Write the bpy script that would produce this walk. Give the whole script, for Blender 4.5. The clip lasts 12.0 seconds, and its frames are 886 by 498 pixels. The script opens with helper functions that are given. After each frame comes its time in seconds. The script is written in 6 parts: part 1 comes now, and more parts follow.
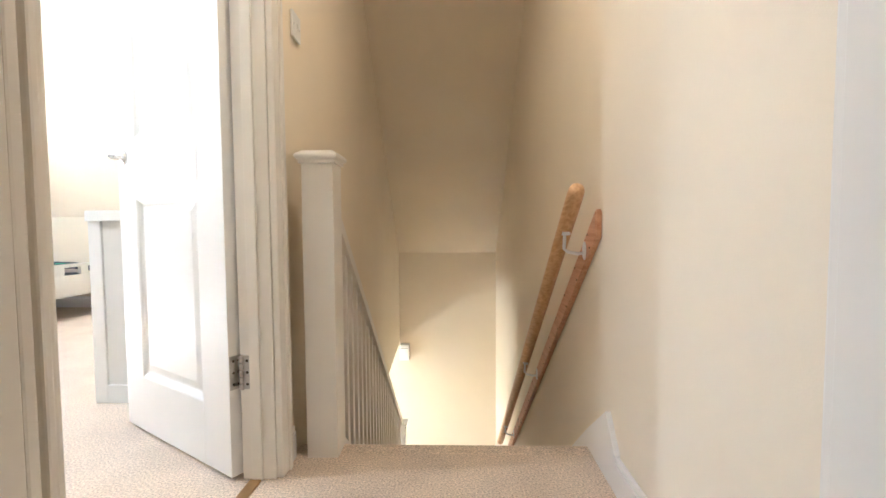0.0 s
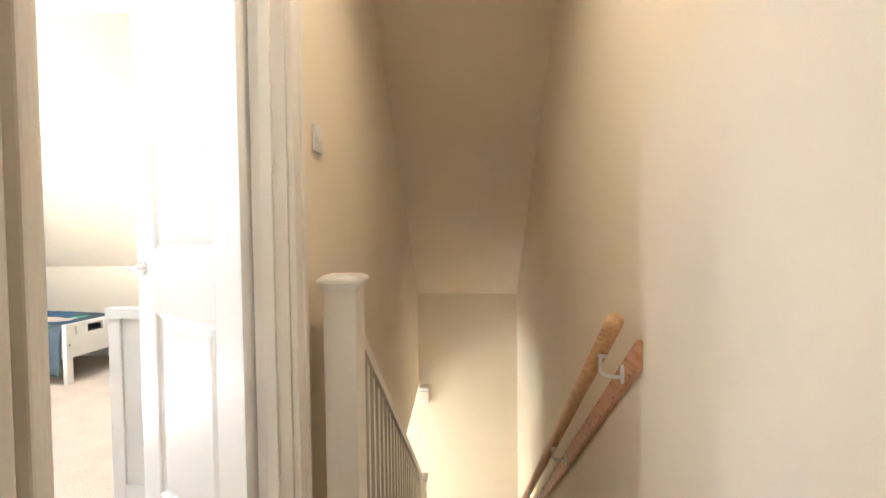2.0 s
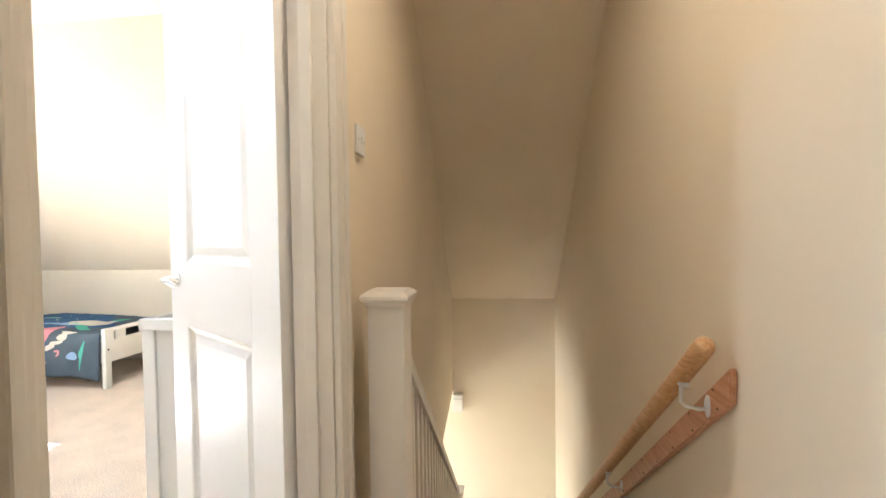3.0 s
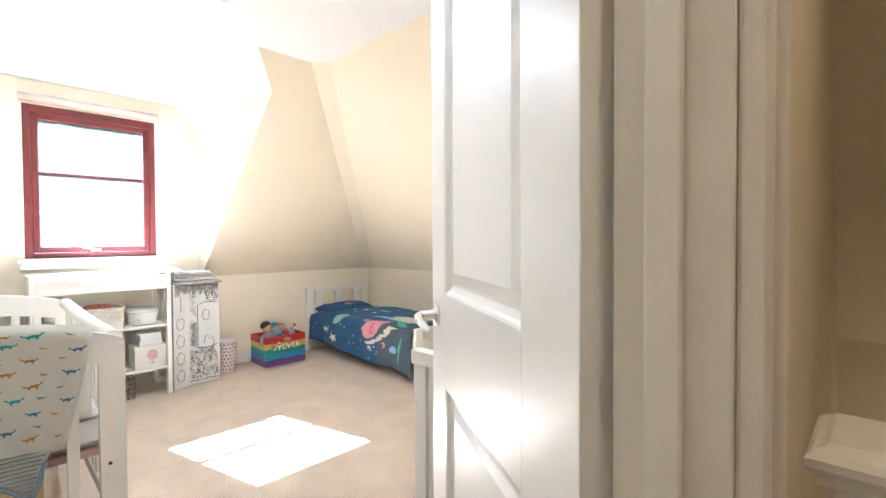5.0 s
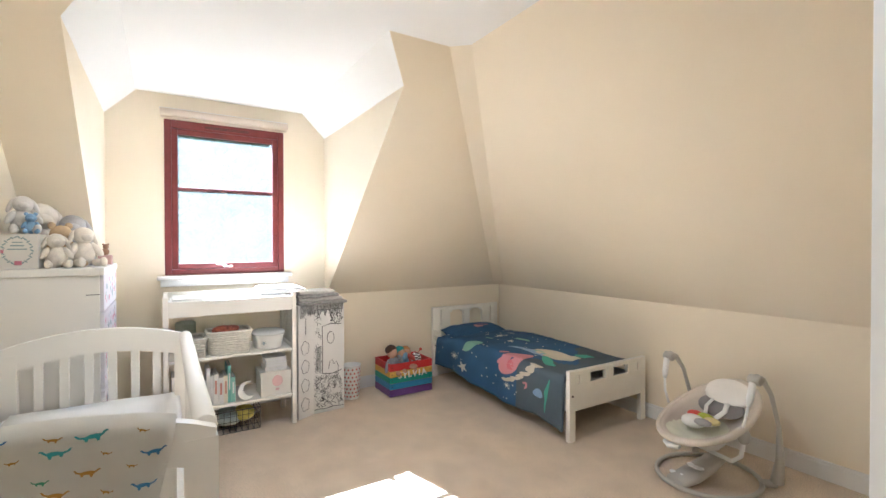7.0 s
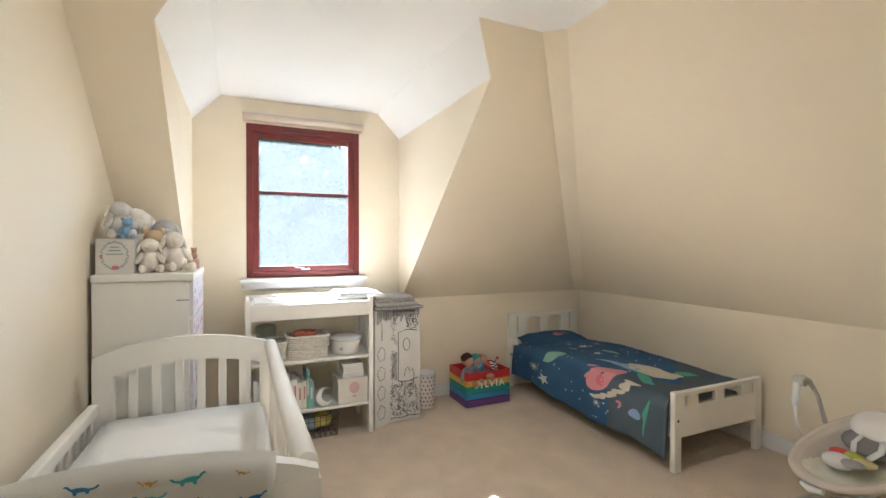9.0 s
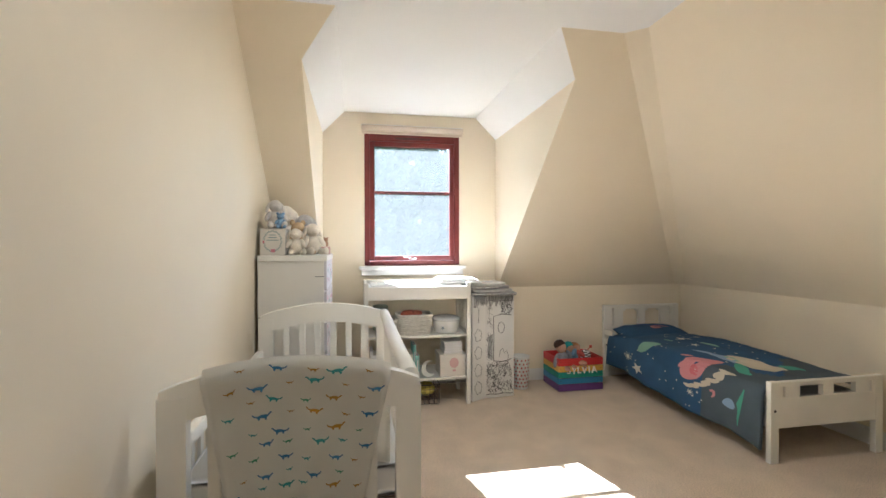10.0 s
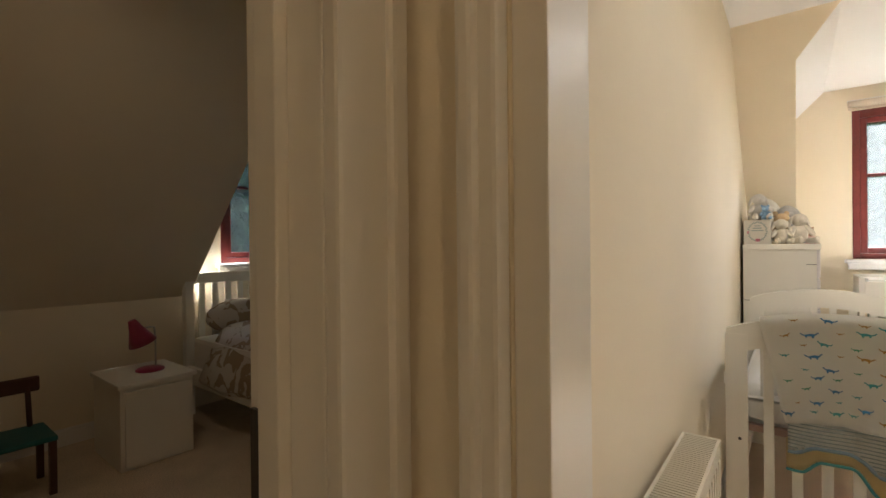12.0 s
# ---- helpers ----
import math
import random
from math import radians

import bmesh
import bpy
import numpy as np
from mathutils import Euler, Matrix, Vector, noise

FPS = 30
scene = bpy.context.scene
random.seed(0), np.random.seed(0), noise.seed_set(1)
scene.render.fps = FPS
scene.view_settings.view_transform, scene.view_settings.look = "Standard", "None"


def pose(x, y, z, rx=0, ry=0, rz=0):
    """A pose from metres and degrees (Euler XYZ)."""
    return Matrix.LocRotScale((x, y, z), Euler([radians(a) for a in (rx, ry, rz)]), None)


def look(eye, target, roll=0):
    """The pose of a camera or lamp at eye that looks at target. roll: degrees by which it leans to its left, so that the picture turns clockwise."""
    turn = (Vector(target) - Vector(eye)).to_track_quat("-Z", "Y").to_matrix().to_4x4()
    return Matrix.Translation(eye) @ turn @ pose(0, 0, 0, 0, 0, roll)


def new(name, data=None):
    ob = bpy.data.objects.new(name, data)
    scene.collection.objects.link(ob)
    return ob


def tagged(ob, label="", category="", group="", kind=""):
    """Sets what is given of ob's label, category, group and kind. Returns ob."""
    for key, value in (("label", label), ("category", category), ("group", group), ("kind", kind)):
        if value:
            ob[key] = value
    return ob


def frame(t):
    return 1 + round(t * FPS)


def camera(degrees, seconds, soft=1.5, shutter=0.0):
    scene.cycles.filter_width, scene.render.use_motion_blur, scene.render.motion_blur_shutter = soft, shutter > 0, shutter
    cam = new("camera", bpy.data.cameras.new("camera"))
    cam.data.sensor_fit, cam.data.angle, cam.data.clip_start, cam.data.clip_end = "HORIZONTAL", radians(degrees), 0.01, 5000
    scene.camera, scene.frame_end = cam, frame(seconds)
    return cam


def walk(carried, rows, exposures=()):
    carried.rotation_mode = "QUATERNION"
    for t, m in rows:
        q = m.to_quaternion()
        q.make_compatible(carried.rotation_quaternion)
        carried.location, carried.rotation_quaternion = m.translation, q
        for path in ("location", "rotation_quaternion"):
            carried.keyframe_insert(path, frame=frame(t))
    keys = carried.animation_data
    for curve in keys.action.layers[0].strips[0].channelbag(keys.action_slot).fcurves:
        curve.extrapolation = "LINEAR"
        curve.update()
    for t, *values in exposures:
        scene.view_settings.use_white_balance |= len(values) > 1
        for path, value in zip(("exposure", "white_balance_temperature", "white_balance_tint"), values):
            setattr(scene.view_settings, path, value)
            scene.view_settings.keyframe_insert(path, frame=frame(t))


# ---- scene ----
cam = camera(88.9, 12.0)
PATH = [
    (0, (0.048, 0.001, 0.755), (-0.017, 1.997, 0.651), -0.4),
    (0.5, (0.046, 0.006, 0.849), (-0.032, 2.002, 0.754), -0.5),
    (1, (0.046, 0.017, 0.946), (-0.046, 2.013, 0.865), -0.6),
    (1.5, (0.044, 0.047, 1.039), (-0.071, 2.043, 0.974), -0.7),
    (2, (0.012, 0.089, 1.112), (-0.125, 2.083, 1.053), -0.7),
    (2.5, (-0.034, 0.145, 1.142), (-0.197, 2.137, 1.084), -0.6),
    (2.7, (-0.049, 0.176, 1.139), (-0.229, 2.167, 1.083), -0.7),
    (4.3, (-0.257, 0.646, 1.172), (-1.292, 2.356, 1.123), -0.3),
    (4.5, (-0.279, 0.735, 1.173), (-1.437, 2.365, 1.132), -0.2),
    (5, (-0.411, 0.872, 1.187), (-1.808, 2.302, 1.147), -0.3),
    (5.5, (-0.577, 1.0, 1.213), (-2.118, 2.273, 1.172), -0.2),
    (6, (-0.765, 1.074, 1.208), (-2.384, 2.247, 1.178), -0.2),
    (6.5, (-0.935, 1.098, 1.26), (-2.6, 2.204, 1.232), -0.2),
    (7, (-1.066, 1.1, 1.292), (-2.769, 2.149, 1.27), -0.1),
    (8.8, (-1.309, 1.077, 1.328), (-3.12, 1.927, 1.307), -0.1),
    (9, (-1.309, 1.057, 1.316), (-3.133, 1.876, 1.295), -0.0),
    (9.5, (-1.188, 1.023, 1.288), (-3.075, 1.686, 1.266), -0.1),
    (10, (-0.969, 1.024, 1.241), (-2.932, 1.403, 1.225), -0.1),
    (10.5, (-0.791, 0.965, 1.224), (-2.789, 1.061, 1.202), -0.0),
    (11, (-0.57, 0.837, 1.204), (-2.56, 0.629, 1.186), -0.1),
    (11.5, (-0.381, 0.755, 1.196), (-2.268, 0.09, 1.181), -0.4),
    (12, (-0.213, 0.733, 1.185), (-1.793, -0.493, 1.179), -0.6),
]
EXPOSURES = [(0.0, 6.06, 4720, 10), (2.5, 5.84, 4900, 10), (4.3, 5.42, 4900, 10), (5.5, 5.0, 5020, 10), (6.5, 4.7, 5120, 10), (7.5, 4.45, 5230, 10), (9.5, 4.15, 5380, 8), (11.0, 4.1, 5550, 10), (12.0, 4.15, 6000, 10)]
walk(cam, [(t, look(eye, target, roll)) for t, eye, target, roll in PATH], EXPOSURES)

# ---- light ----
world = bpy.data.worlds.new("sky")
world.use_nodes = True
scene.world = world
wn = world.node_tree.nodes
sky = wn.new("ShaderNodeTexSky")
sky.sky_type = "NISHITA"
sky.sun_disc = False
sky.sun_elevation = radians(40)
sky.sun_rotation = radians(256)
world.node_tree.links.new(sky.outputs[0], wn["Background"].inputs[0])
wn["Background"].inputs[1].default_value = 0.15

sun_data = bpy.data.lights.new("sun", "SUN")
sun_data.energy, sun_data.angle, sun_data.color = 5.0, radians(0.5), (1.0, 0.96, 0.90)
sun = new("sun", sun_data)
sun.matrix_world = look((-14.86, -3.68, 12.86), (0, 0, 0))

# daylight from the hall window below, the bedroom downlight, and three added fill lamps
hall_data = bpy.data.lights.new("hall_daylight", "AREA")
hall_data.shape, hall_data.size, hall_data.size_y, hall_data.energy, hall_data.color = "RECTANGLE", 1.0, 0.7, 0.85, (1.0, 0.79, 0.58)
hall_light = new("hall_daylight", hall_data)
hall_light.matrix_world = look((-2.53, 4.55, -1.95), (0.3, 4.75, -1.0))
# first spot is the bedroom downlight; the other three are added fill
for place, watts, tint in (((-2.84, 1.79, 2.375), 1.75, (1.0, 0.96, 0.89)), ((-1.45, 1.15, 2.375), 0.62, (1.0, 0.95, 0.88)), ((0.0, 1.15, 2.575), 0.64, (1.0, 0.69, 0.37)), ((-0.7, -0.9, 2.375), 0.36, (1.0, 0.72, 0.45))):
    spot_data = bpy.data.lights.new("downlight_and_fill_lamp", "SPOT")
    spot_data.energy, spot_data.spot_size, spot_data.spot_blend, spot_data.shadow_soft_size, spot_data.color = watts, radians(168), 0.6, 0.04, tint
    spot_lamp = new("downlight_and_fill_lamp", spot_data)
    spot_lamp.matrix_world = Matrix.Translation(place)

# ---- materials ----
def material(name, color, rough=0.6, metal=0.0, vary=0.06, scale=6.0, grain=0.0, grain_scale=250.0, bump=0.0, bump_scale=120.0, spec=0.5, coat=0.0):
    """A surface with slow drift in colour, fine grain and fine relief, in metres."""
    m = bpy.data.materials.new(name)
    m.use_nodes = True
    n, l = m.node_tree.nodes, m.node_tree.links
    b = n["Principled BSDF"]
    b.inputs["Roughness"].default_value = rough
    b.inputs["Metallic"].default_value = metal
    b.inputs["Specular IOR Level"].default_value = spec
    b.inputs["Coat Weight"].default_value = coat
    tc = n.new("ShaderNodeTexCoord")
    big = n.new("ShaderNodeTexNoise")
    big.inputs["Scale"].default_value = scale
    big.inputs["Detail"].default_value = 4.0
    l.new(tc.outputs["Object"], big.inputs["Vector"])
    ramp = n.new("ShaderNodeMapRange")
    ramp.inputs["From Min"].default_value, ramp.inputs["From Max"].default_value = 0.3, 0.7
    ramp.inputs["To Min"].default_value, ramp.inputs["To Max"].default_value = 1 - vary, 1 + vary * 0.6
    l.new(big.outputs["Fac"], ramp.inputs["Value"])
    last = ramp.outputs["Result"]
    if grain:
        fine = n.new("ShaderNodeTexNoise")
        fine.inputs["Scale"].default_value = grain_scale
        fine.inputs["Detail"].default_value = 3.0
        l.new(tc.outputs["Object"], fine.inputs["Vector"])
        r2 = n.new("ShaderNodeMapRange")
        r2.inputs["From Min"].default_value, r2.inputs["From Max"].default_value = 0.3, 0.7
        r2.inputs["To Min"].default_value, r2.inputs["To Max"].default_value = 1 - grain, 1 + grain
        l.new(fine.outputs["Fac"], r2.inputs["Value"])
        mul = n.new("ShaderNodeMath")
        mul.operation = "MULTIPLY"
        l.new(last, mul.inputs[0])
        l.new(r2.outputs["Result"], mul.inputs[1])
        last = mul.outputs[0]
    mix = n.new("ShaderNodeVectorMath")
    mix.operation = "SCALE"
    mix.inputs[0].default_value = color
    l.new(last, mix.inputs["Scale"])
    l.new(mix.outputs["Vector"], b.inputs["Base Color"])
    if bump:
        nb = n.new("ShaderNodeTexNoise")
        nb.inputs["Scale"].default_value = bump_scale
        nb.inputs["Detail"].default_value = 3.0
        l.new(tc.outputs["Object"], nb.inputs["Vector"])
        bp = n.new("ShaderNodeBump")
        bp.inputs["Strength"].default_value = bump
        bp.inputs["Distance"].default_value = 0.004
        l.new(nb.outputs["Fac"], bp.inputs["Height"])
        l.new(bp.outputs["Normal"], b.inputs["Normal"])
    return m


def wood_material(name, light, dark, axis, rough=0.45):
    """Pine: long grain along one axis, with knots."""
    m = bpy.data.materials.new(name)
    m.use_nodes = True
    n, l = m.node_tree.nodes, m.node_tree.links
    b = n["Principled BSDF"]
    b.inputs["Roughness"].default_value = rough
    tc = n.new("ShaderNodeTexCoord")
    mp = n.new("ShaderNodeMapping")
    mp.inputs["Rotation"].default_value = axis
    mp.inputs["Scale"].default_value = (60, 3, 60)
    l.new(tc.outputs["Object"], mp.inputs["Vector"])
    no = n.new("ShaderNodeTexNoise")
    no.inputs["Scale"].default_value, no.inputs["Detail"].default_value, no.inputs["Distortion"].default_value = 1.2, 5, 0.6
    l.new(mp.outputs["Vector"], no.inputs["Vector"])
    cr = n.new("ShaderNodeValToRGB")
    cr.color_ramp.elements[0].position, cr.color_ramp.elements[0].color = 0.3, (*dark, 1)
    cr.color_ramp.elements[1].position, cr.color_ramp.elements[1].color = 0.62, (*light, 1)
    l.new(no.outputs["Fac"], cr.inputs["Fac"])
    vo = n.new("ShaderNodeTexVoronoi")
    vo.inputs["Scale"].default_value = 5.0
    l.new(tc.outputs["Object"], vo.inputs["Vector"])
    kr = n.new("ShaderNodeMapRange")
    kr.inputs["From Min"].default_value, kr.inputs["From Max"].default_value = 0.06, 0.13
    kr.inputs["To Min"].default_value, kr.inputs["To Max"].default_value = 1.0, 0.0
    l.new(vo.outputs["Distance"], kr.inputs["Value"])
    mx = n.new("ShaderNodeMix")
    mx.data_type = "RGBA"
    l.new(kr.outputs["Result"], mx.inputs["Factor"])
    l.new(cr.outputs["Color"], mx.inputs["A"])
    mx.inputs["B"].default_value = (dark[0] * 0.35, dark[1] * 0.3, dark[2] * 0.3, 1)
    l.new(mx.outputs["Result"], b.inputs["Base Color"])
    return m


def carpet_material(name, color):
    """Short cut pile: tufts, worn drifts and a few trodden patches."""
    m = material(name, color, 0.95, vary=0.10, scale=6.0, grain=0.36, grain_scale=170, bump=0.0, spec=0.1)
    n, l = m.node_tree.nodes, m.node_tree.links
    tc = [x for x in n if x.type == "TEX_COORD"][0]
    v = n.new("ShaderNodeTexNoise")
    v.inputs["Scale"].default_value, v.inputs["Detail"].default_value = 140, 4
    l.new(tc.outputs["Object"], v.inputs["Vector"])
    bp = n.new("ShaderNodeBump")
    bp.inputs["Strength"].default_value, bp.inputs["Distance"].default_value = 0.6, 0.005
    l.new(v.outputs["Fac"], bp.inputs["Height"])
    l.new(bp.outputs["Normal"], n["Principled BSDF"].inputs["Normal"])
    n["Principled BSDF"].inputs["Sheen Weight"].default_value = 0.25
    return m


def glass_material(name, haze=0.0, color=(1, 1, 1)):
    """Pane tinted to dim the bright outdoors, with a milky translucent haze mixed in."""
    m = bpy.data.materials.new(name)
    m.use_nodes = True
    n, l = m.node_tree.nodes, m.node_tree.links
    n.remove(n["Principled BSDF"])
    clear = n.new("ShaderNodeBsdfTransparent")
    clear.inputs["Color"].default_value = (*color, 1)
    milky = n.new("ShaderNodeBsdfTranslucent")
    milky.inputs["Color"].default_value = (0.88, 0.95, 0.97, 1)
    noise_n = n.new("ShaderNodeTexNoise")
    noise_n.inputs["Scale"].default_value, noise_n.inputs["Detail"].default_value = 5.0, 5.0
    tc = n.new("ShaderNodeTexCoord")
    l.new(tc.outputs["Object"], noise_n.inputs["Vector"])
    film = n.new("ShaderNodeMapRange")
    film.inputs["To Min"].default_value, film.inputs["To Max"].default_value = haze * 0.9, haze * 1.1
    film.inputs["From Min"].default_value, film.inputs["From Max"].default_value = 0.3, 0.7
    l.new(noise_n.outputs["Fac"], film.inputs["Value"])
    m1 = n.new("ShaderNodeMixShader")
    l.new(film.outputs["Result"], m1.inputs[0])
    l.new(clear.outputs[0], m1.inputs[1])
    l.new(milky.outputs[0], m1.inputs[2])
    gloss = n.new("ShaderNodeBsdfGlossy")
    gloss.inputs["Roughness"].default_value = 0.03
    fr = n.new("ShaderNodeFresnel")
    fr.inputs["IOR"].default_value = 1.45
    m2 = n.new("ShaderNodeMixShader")
    l.new(fr.outputs[0], m2.inputs[0])
    l.new(m1.outputs[0], m2.inputs[1])
    l.new(gloss.outputs[0], m2.inputs[2])
    l.new(m2.outputs[0], n["Material Output"].inputs["Surface"])
    return m


def glow_material(name, color, strength):
    m = bpy.data.materials.new(name)
    m.use_nodes = True
    b = m.node_tree.nodes["Principled BSDF"]
    b.inputs["Emission Color"].default_value, b.inputs["Emission Strength"].default_value = (*color, 1), strength
    return m


CREAM = material("cream wall paint", (0.86, 0.765, 0.595), 0.75, vary=0.03, scale=1.6, bump=0.12, bump_scale=260, spec=0.3)
CEIL = material("white ceiling paint", (0.84, 0.83, 0.80), 0.8, vary=0.02, scale=1.5, bump=0.1, bump_scale=240, spec=0.3)
TRIM = material("cream-white gloss woodwork", (0.83, 0.785, 0.70), 0.36, vary=0.025, scale=3, bump=0.03, bump_scale=60)
GLOSS = material("white gloss woodwork", (0.83, 0.81, 0.77), 0.36, vary=0.025, scale=3, bump=0.03, bump_scale=60)
WHITE = material("white lacquer", (0.87, 0.835, 0.755), 0.4, vary=0.03, scale=4, bump=0.03, bump_scale=90)
CARPET = carpet_material("beige cut pile carpet", (0.64, 0.525, 0.395))
REDWOOD = material("red-brown stained timber", (0.175, 0.032, 0.028), 0.42, vary=0.15, scale=9, grain=0.12, grain_scale=80, bump=0.08, bump_scale=70)
CHROME = material("brushed chrome", (0.72, 0.72, 0.72), 0.18, metal=1.0, vary=0.03)
STEEL = material("dull steel", (0.52, 0.5, 0.47), 0.35, metal=1.0, vary=0.08)
PLASTIC = material("white plastic", (0.82, 0.81, 0.78), 0.35, vary=0.015)
# grey tints hold down the outdoor brightness; the haze softens its contrast
GLASS = glass_material("window glass", 0.006, (0.38, 0.41, 0.41))
HAZY = glass_material("hazy tinted window glass", 0.026, (0.45, 0.437, 0.41))
PINE = wood_material("varnished pine", (0.70, 0.44, 0.20), (0.54, 0.29, 0.11), (radians(-38.7), 0, 0))
PINE_RED = wood_material("reddish pine", (0.68, 0.38, 0.21), (0.52, 0.24, 0.12), (radians(-38.7), 0, 0))
DARK = material("dark screw and slot", (0.05, 0.04, 0.035), 0.6)

# ---- mesh helpers ----
def box(bm, x0, x1, y0, y1, z0, z1, bevel=0.0, m=None, segs=2):
    mat = Matrix.Translation(((x0 + x1) / 2, (y0 + y1) / 2, (z0 + z1) / 2)) @ Matrix.Diagonal((x1 - x0, y1 - y0, z1 - z0, 1))
    r = bmesh.ops.create_cube(bm, size=1, matrix=(m or Matrix()) @ mat)
    if bevel:
        es = list({e for v in r["verts"] for e in v.link_edges})
        bmesh.ops.bevel(bm, geom=es, offset=bevel, segments=segs, affect="EDGES", profile=0.6)
    return bm


def boxes(*rows, bevel=0.0):
    bm = bmesh.new()
    for r in rows:
        box(bm, *r, bevel=bevel)
    return bm


def prism(bm, pts, vec):
    """A solid from a flat polygon and a shift."""
    a = [bm.verts.new(p) for p in pts]
    b = [bm.verts.new(Vector(p) + Vector(vec)) for p in pts]
    n = len(pts)
    bm.faces.new(a)
    bm.faces.new(b[::-1])
    for i in range(n):
        bm.faces.new((a[i], b[i], b[(i + 1) % n], a[(i + 1) % n])[::-1])
    bmesh.ops.recalc_face_normals(bm, faces=bm.faces)
    return bm


def slab(pts, vec):
    return prism(bmesh.new(), pts, vec)


def tube(bm, pts, r, seg=10, closed=False, flat=1.0):
    """A round bar along a line of places."""
    pts = [Vector(p) for p in pts]
    rings, n, up = [], len(pts), None
    for i, p in enumerate(pts):
        d = (pts[(i + 1) % n] - pts[i - 1]) if closed else (pts[min(i + 1, n - 1)] - pts[max(i - 1, 0)])
        d.normalize()
        if up is None:
            up = d.orthogonal().normalized() if abs(d.z) > 0.9 else Vector((0, 0, 1))
        s = d.cross(up).normalized()
        u = s.cross(d).normalized()
        up = u
        rr = r[i] if isinstance(r, (list, tuple)) else r
        rings.append([bm.verts.new(p + (s * math.cos(a) + u * flat * math.sin(a)) * rr) for a in (2 * math.pi * k / seg for k in range(seg))])
    m = n if closed else n - 1
    for i in range(m):
        a, b = rings[i], rings[(i + 1) % n]
        for k in range(seg):
            f = bm.faces.new((a[k], a[(k + 1) % seg], b[(k + 1) % seg], b[k]))
            f.smooth = True
    if not closed:
        bm.faces.new(rings[0][::-1])
        bm.faces.new(rings[-1])
    bmesh.ops.recalc_face_normals(bm, faces=bm.faces)
    return bm


def lathe(bm, prof, centre=(0, 0, 0), seg=24, m=None):
    """A turned solid from (radius, height) rows."""
    m = m or Matrix.Translation(centre)
    rings = [[bm.verts.new(m @ Vector((r * math.cos(a), r * math.sin(a), z))) for a in (2 * math.pi * k / seg for k in range(seg))] for r, z in prof]
    for a, b in zip(rings, rings[1:]):
        for k in range(seg):
            f = bm.faces.new((a[k], a[(k + 1) % seg], b[(k + 1) % seg], b[k]))
            f.smooth = True
    bm.faces.new(rings[0][::-1])
    bm.faces.new(rings[-1])
    bmesh.ops.recalc_face_normals(bm, faces=bm.faces)
    return bm


def blob(bm, centre, size, m=None, seg=14, lump=0.0):
    """A soft rounded body."""
    mm = Matrix.Translation(centre) @ (m or Matrix()) @ Matrix.Diagonal((*size, 1))
    r = bmesh.ops.create_uvsphere(bm, u_segments=seg, v_segments=max(6, seg * 2 // 3), radius=1, matrix=mm)
    for v in r["verts"]:
        if lump:
            v.co += (v.co - Vector(centre)).normalized() * noise.noise(v.co * 40) * lump
        for f in v.link_faces:
            f.smooth = True
    return bm


def finish(name, bm, mat):
    me = bpy.data.meshes.new(name)
    bm.to_mesh(me)
    bm.free()
    me.materials.append(mat)
    return me


def solid(name, bm, mat, label="", category="", kind="", group=""):
    """A thing, or a piece of the setting, that is one mesh."""
    return tagged(new(name, finish(name, bm, mat)), label, category, group, kind)


def thing(name, label, category, at=(0, 0, 0), group="", kind=""):
    ob = tagged(new(name), label, category, group, kind)
    ob.empty_display_size = 0.1
    ob.matrix_basis = Matrix.Translation(at)
    return ob


def part(name, bm, mat, parent, label=""):
    """One mesh under a thing or under a part; its places are given in the world."""
    ob = new(name, finish(name, bm, mat))
    ob.parent = parent
    p, w = parent, Matrix()
    while p:
        w = p.matrix_basis @ w
        p = p.parent
    ob.data.transform(w.inverted())
    return tagged(ob, label) if label else ob


def shell(outer, inner, nu, nv):
    """A cloth with thickness between two sheets given over (u, v)."""
    bm = bmesh.new()
    g = [[[bm.verts.new(f(i / nu, j / nv)) for i in range(nu + 1)] for j in range(nv + 1)] for f in (outer, inner)]
    for q in g:
        for a, b in zip(q, q[1:]):
            for k in range(nu):
                bm.faces.new((a[k], a[k + 1], b[k + 1], b[k])).smooth = True
    o, i_ = g
    edge = [(0, k) for k in range(nu)] + [(j, nu) for j in range(nv)] + [(nv, k) for k in range(nu, 0, -1)] + [(j, 0) for j in range(nv, 0, -1)]
    for (a, b), (c, d) in zip(edge, edge[1:] + edge[:1]):
        bm.faces.new((o[a][b], o[c][d], i_[c][d], i_[a][b]))
    bmesh.ops.recalc_face_normals(bm, faces=bm.faces)
    return bm


def setting(name, bm, mat, label, category):
    return solid(name, bm, mat, label, category, "structure")


# ---- the large structure ----
H = 2.40                       # ceiling height
WX, KX, KY = -4.968, -4.90, 4.17  # window wall, west and north knee walls
DY0, DY1 = 0.750, 2.287        # dormer cheeks
WIN = (1.10, 1.945, 1.065, 2.216)  # window opening: y, y, z, z
SY = 0.46                      # south wall of the bedroom and the landing
STAIR = 1.51                   # top nosing

setting("floor", boxes((-5.2, -0.69, 1.33, 4.4, -0.25, 0), (-5.2, -0.5, SY - 0.02, 1.33, -0.25, 0), (-0.5, 0.5, SY - 0.02, STAIR - 0.02, -0.25, 0), (-3.4, 1.2, -3.2, SY - 0.02, -0.25, 0)), CARPET, "beige short-pile carpet over all upstairs floors", "carpet")

